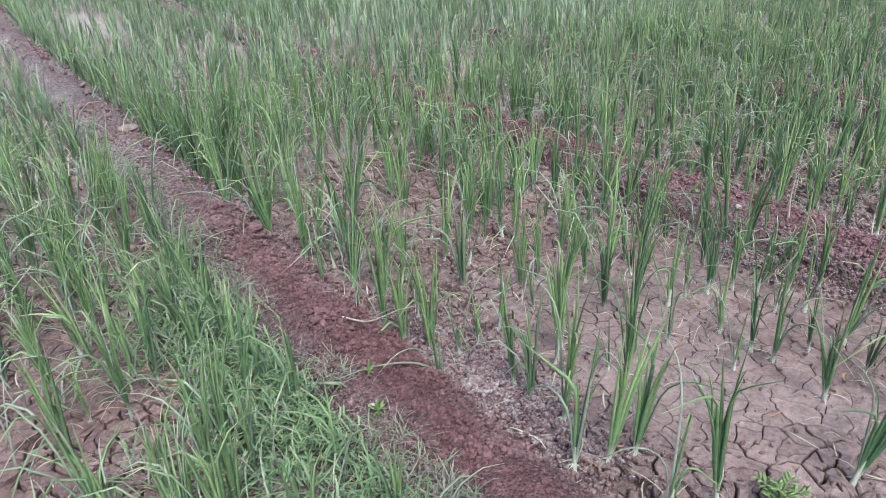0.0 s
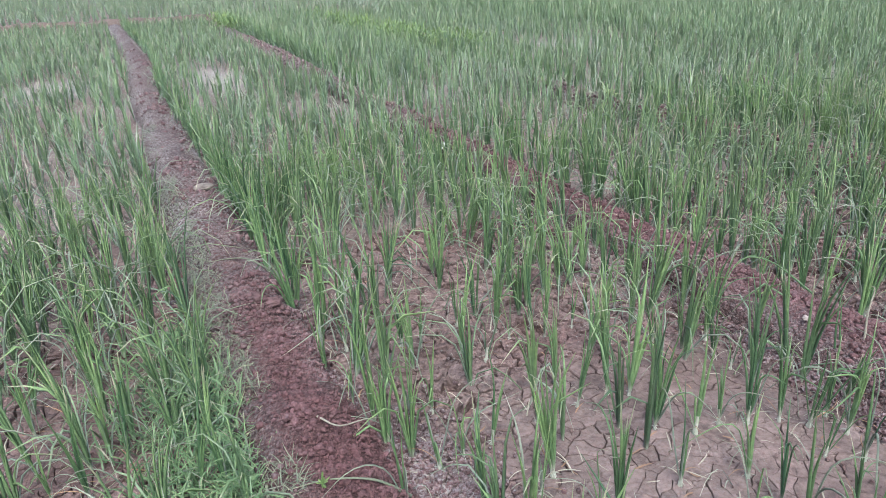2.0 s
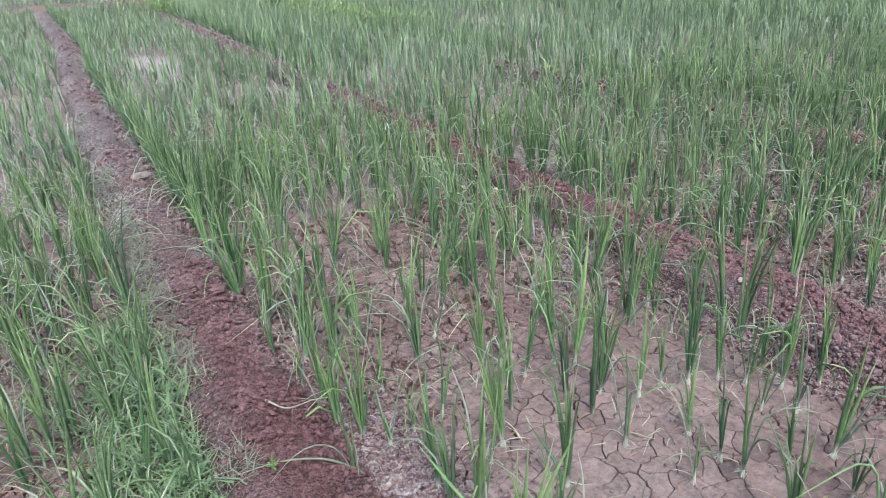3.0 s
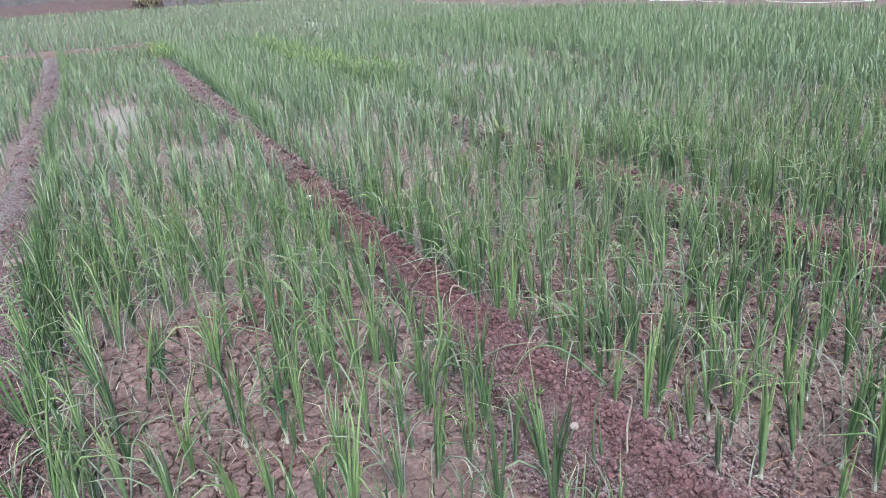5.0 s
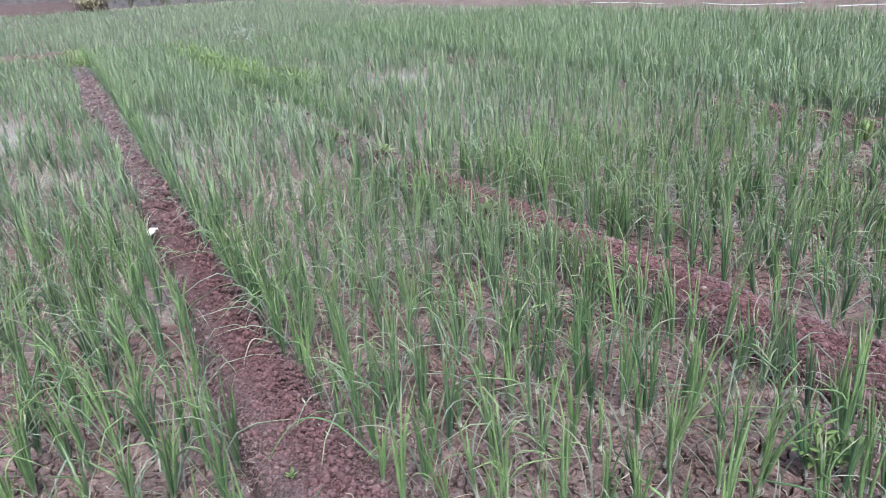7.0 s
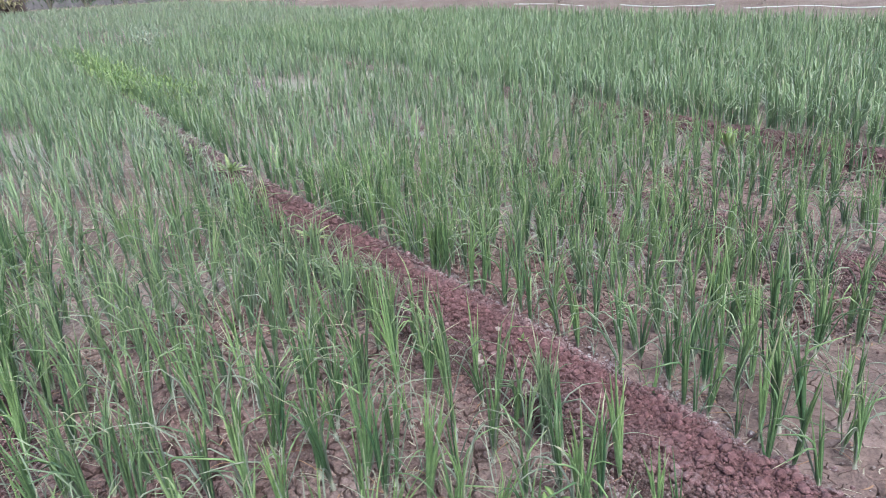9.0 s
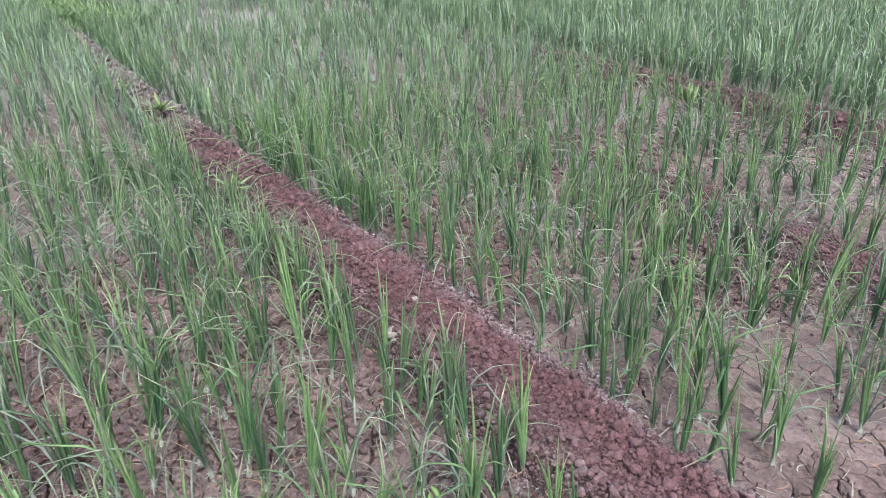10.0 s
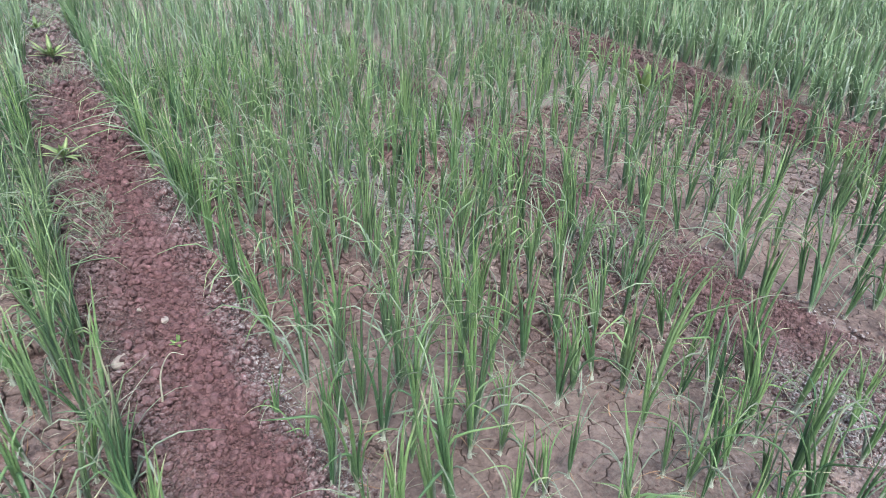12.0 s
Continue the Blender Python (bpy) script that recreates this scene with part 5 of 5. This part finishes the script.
def plate_mesh(x, y, u, poly):
    """Rings of one plate: its foot, its worn edge, its slightly curled top and the middle."""
    s = smoothness(x, y)
    ring = []
    for k in range(len(poly)):
        p, q = poly[k - 1], poly[k]
        ring.append(p)
        e = math.hypot(p[0] - q[0], p[1] - q[1])
        cuts = int(e / (0.015 if y < 2.0 else 0.03))
        for t in np.arange(1, cuts + 1) / (cuts + 1):
            ring.append((p[0] + (q[0] - p[0]) * t, p[1] + (q[1] - p[1]) * t))
    R = np.array(ring)
    R = R + np.column_stack([vnoise(R[:, 0], R[:, 1], 22, 71, 2) - 0.5, vnoise(R[:, 0], R[:, 1], 22, 73, 2) - 0.5]) * 0.05 \
        + np.column_stack([vnoise(R[:, 0], R[:, 1], 75, 75, 1) - 0.5, vnoise(R[:, 0], R[:, 1], 75, 77, 1) - 0.5]) * 0.014 \
        + np.column_stack([vnoise(R[:, 0], R[:, 1], 190, 76, 1) - 0.5, vnoise(R[:, 0], R[:, 1], 190, 78, 1) - 0.5]) * 0.006
    c = R.mean(0)
    d = R - c
    far = np.maximum(np.hypot(d[:, 0], d[:, 1]), 1e-4)[:, None]
    crack = 0.0005 + 0.0060 * (1 - s) * vnoise(x, y, 2.2, 81) ** 1.4 + (0.0003 + 0.0010 * rng.random()) * s
    inset = lambda w: c + d * np.clip((far - w) / far, 0.12, 1)
    rough = (1 - s) * (0.3 + 0.7 * vnoise(x, y, 1.4, 83))
    lift = (vnoise(x, y, 2.0, 85) - 0.5) * 0.012 + rng.normal(0, 0.0045) * rough
    tilt = rng.normal(0, 0.08, 2) * rough
    top = lambda P, dz: np.column_stack([P, lift + dz + (P - c) @ tilt + (vnoise(P[:, 0], P[:, 1], 30, 87) - 0.5) * 0.016 * rough])
    crack = crack * np.clip(3.4 * vnoise(R[:, 0], R[:, 1], 14, 95, 3) - 0.7 - 0.1 * s, 0.06, 1.9)[:, None]
    A, B = inset(crack), inset(crack + 0.0014 + 0.004 * rough)
    k = len(R)
    fine = y < 2.5
    mid_ring = c + (B - c) * rng.uniform(0.42, 0.62, (k, 1))
    V = np.vstack([np.column_stack([A, np.full(k, -0.04)]), top(A, -0.0015 - 0.0022 * rough), top(B, 0.0)] + ([top(mid_ring, rng.normal(0, 0.0026, k) * (rough + 0.12))] if fine else []) + [top(c[None], 0.003 * rough)])
    q = np.arange(k)
    n2 = (q + 1) % k
    quads = np.concatenate([np.stack([q + r_ * k, n2 + r_ * k, n2 + (r_ + 1) * k, q + (r_ + 1) * k], 1) for r_ in range(2 + fine)])
    tris = np.stack([q + (2 + fine) * k, n2 + (2 + fine) * k, np.full(k, (3 + fine) * k)], 1)
    red = float(np.clip(1.5 - u, 0, 0.6) + np.clip(vnoise(x, y, 1.9, 89) * 1.8 - 0.68, 0, 0.75) * (1 - s) + rng.uniform(0, 0.12))
    sl = float(np.clip(1.55 - u, 0, 0.8) * np.clip(vnoise(x, y, 1.6, 91) * 3 - 0.9, 0, 1) * 0.9 + 0.35 * np.clip(vnoise(x, y, 1.1, 93) * 3 - 1.4, 0, 1))
    for wx, wy, ax, ay in ((-1.28, 1.6, 0.12, 0.35), (3.4, 2.4, 0.2, 0.4), (2.75, 2.9, 0.14, 0.8)):
        sl = max(sl, 1.0 * float(np.clip(1.5 - ((x - wx) / ax) ** 2 - ((y - wy) / ay) ** 2, 0, 1)))
    return V, quads, tris, red, sl, float(rough)


order = sorted(range(len(plates)), key=lambda q: plates[q][1] + 0.3 * abs(plates[q][0] + 0.4))
Vs, Qs, Ts, reds, salts, roughs, count = [], [], [], [], [], [], 0
for rank, q in enumerate(order):
    V, quads, tris, red, sl, ro = plate_mesh(*plates[q])
    if rank < 300:
        o = V[-1].copy()
        ob = part("mud_plate", mesh_of("mud_plate", V - o, [quads, tris], MUD, dict(red=np.full(len(V), red), salt=np.full(len(V), sl), rough=np.full(len(V), ro)), False), ground)
        ob.location = o
    else:
        Vs.append(V), Qs.append(quads + count), Ts.append(tris + count)
        reds.append(np.full(len(V), red)), salts.append(np.full(len(V), sl)), roughs.append(np.full(len(V), ro))
        count += len(V)
part("mud_crust", mesh_of("mud_crust", np.concatenate(Vs), [np.concatenate(Qs), np.concatenate(Ts)], MUD, dict(red=np.concatenate(reds), salt=np.concatenate(salts), rough=np.concatenate(roughs)), False), ground,
     "cracked plates of dried pinkish mud", "stuff")
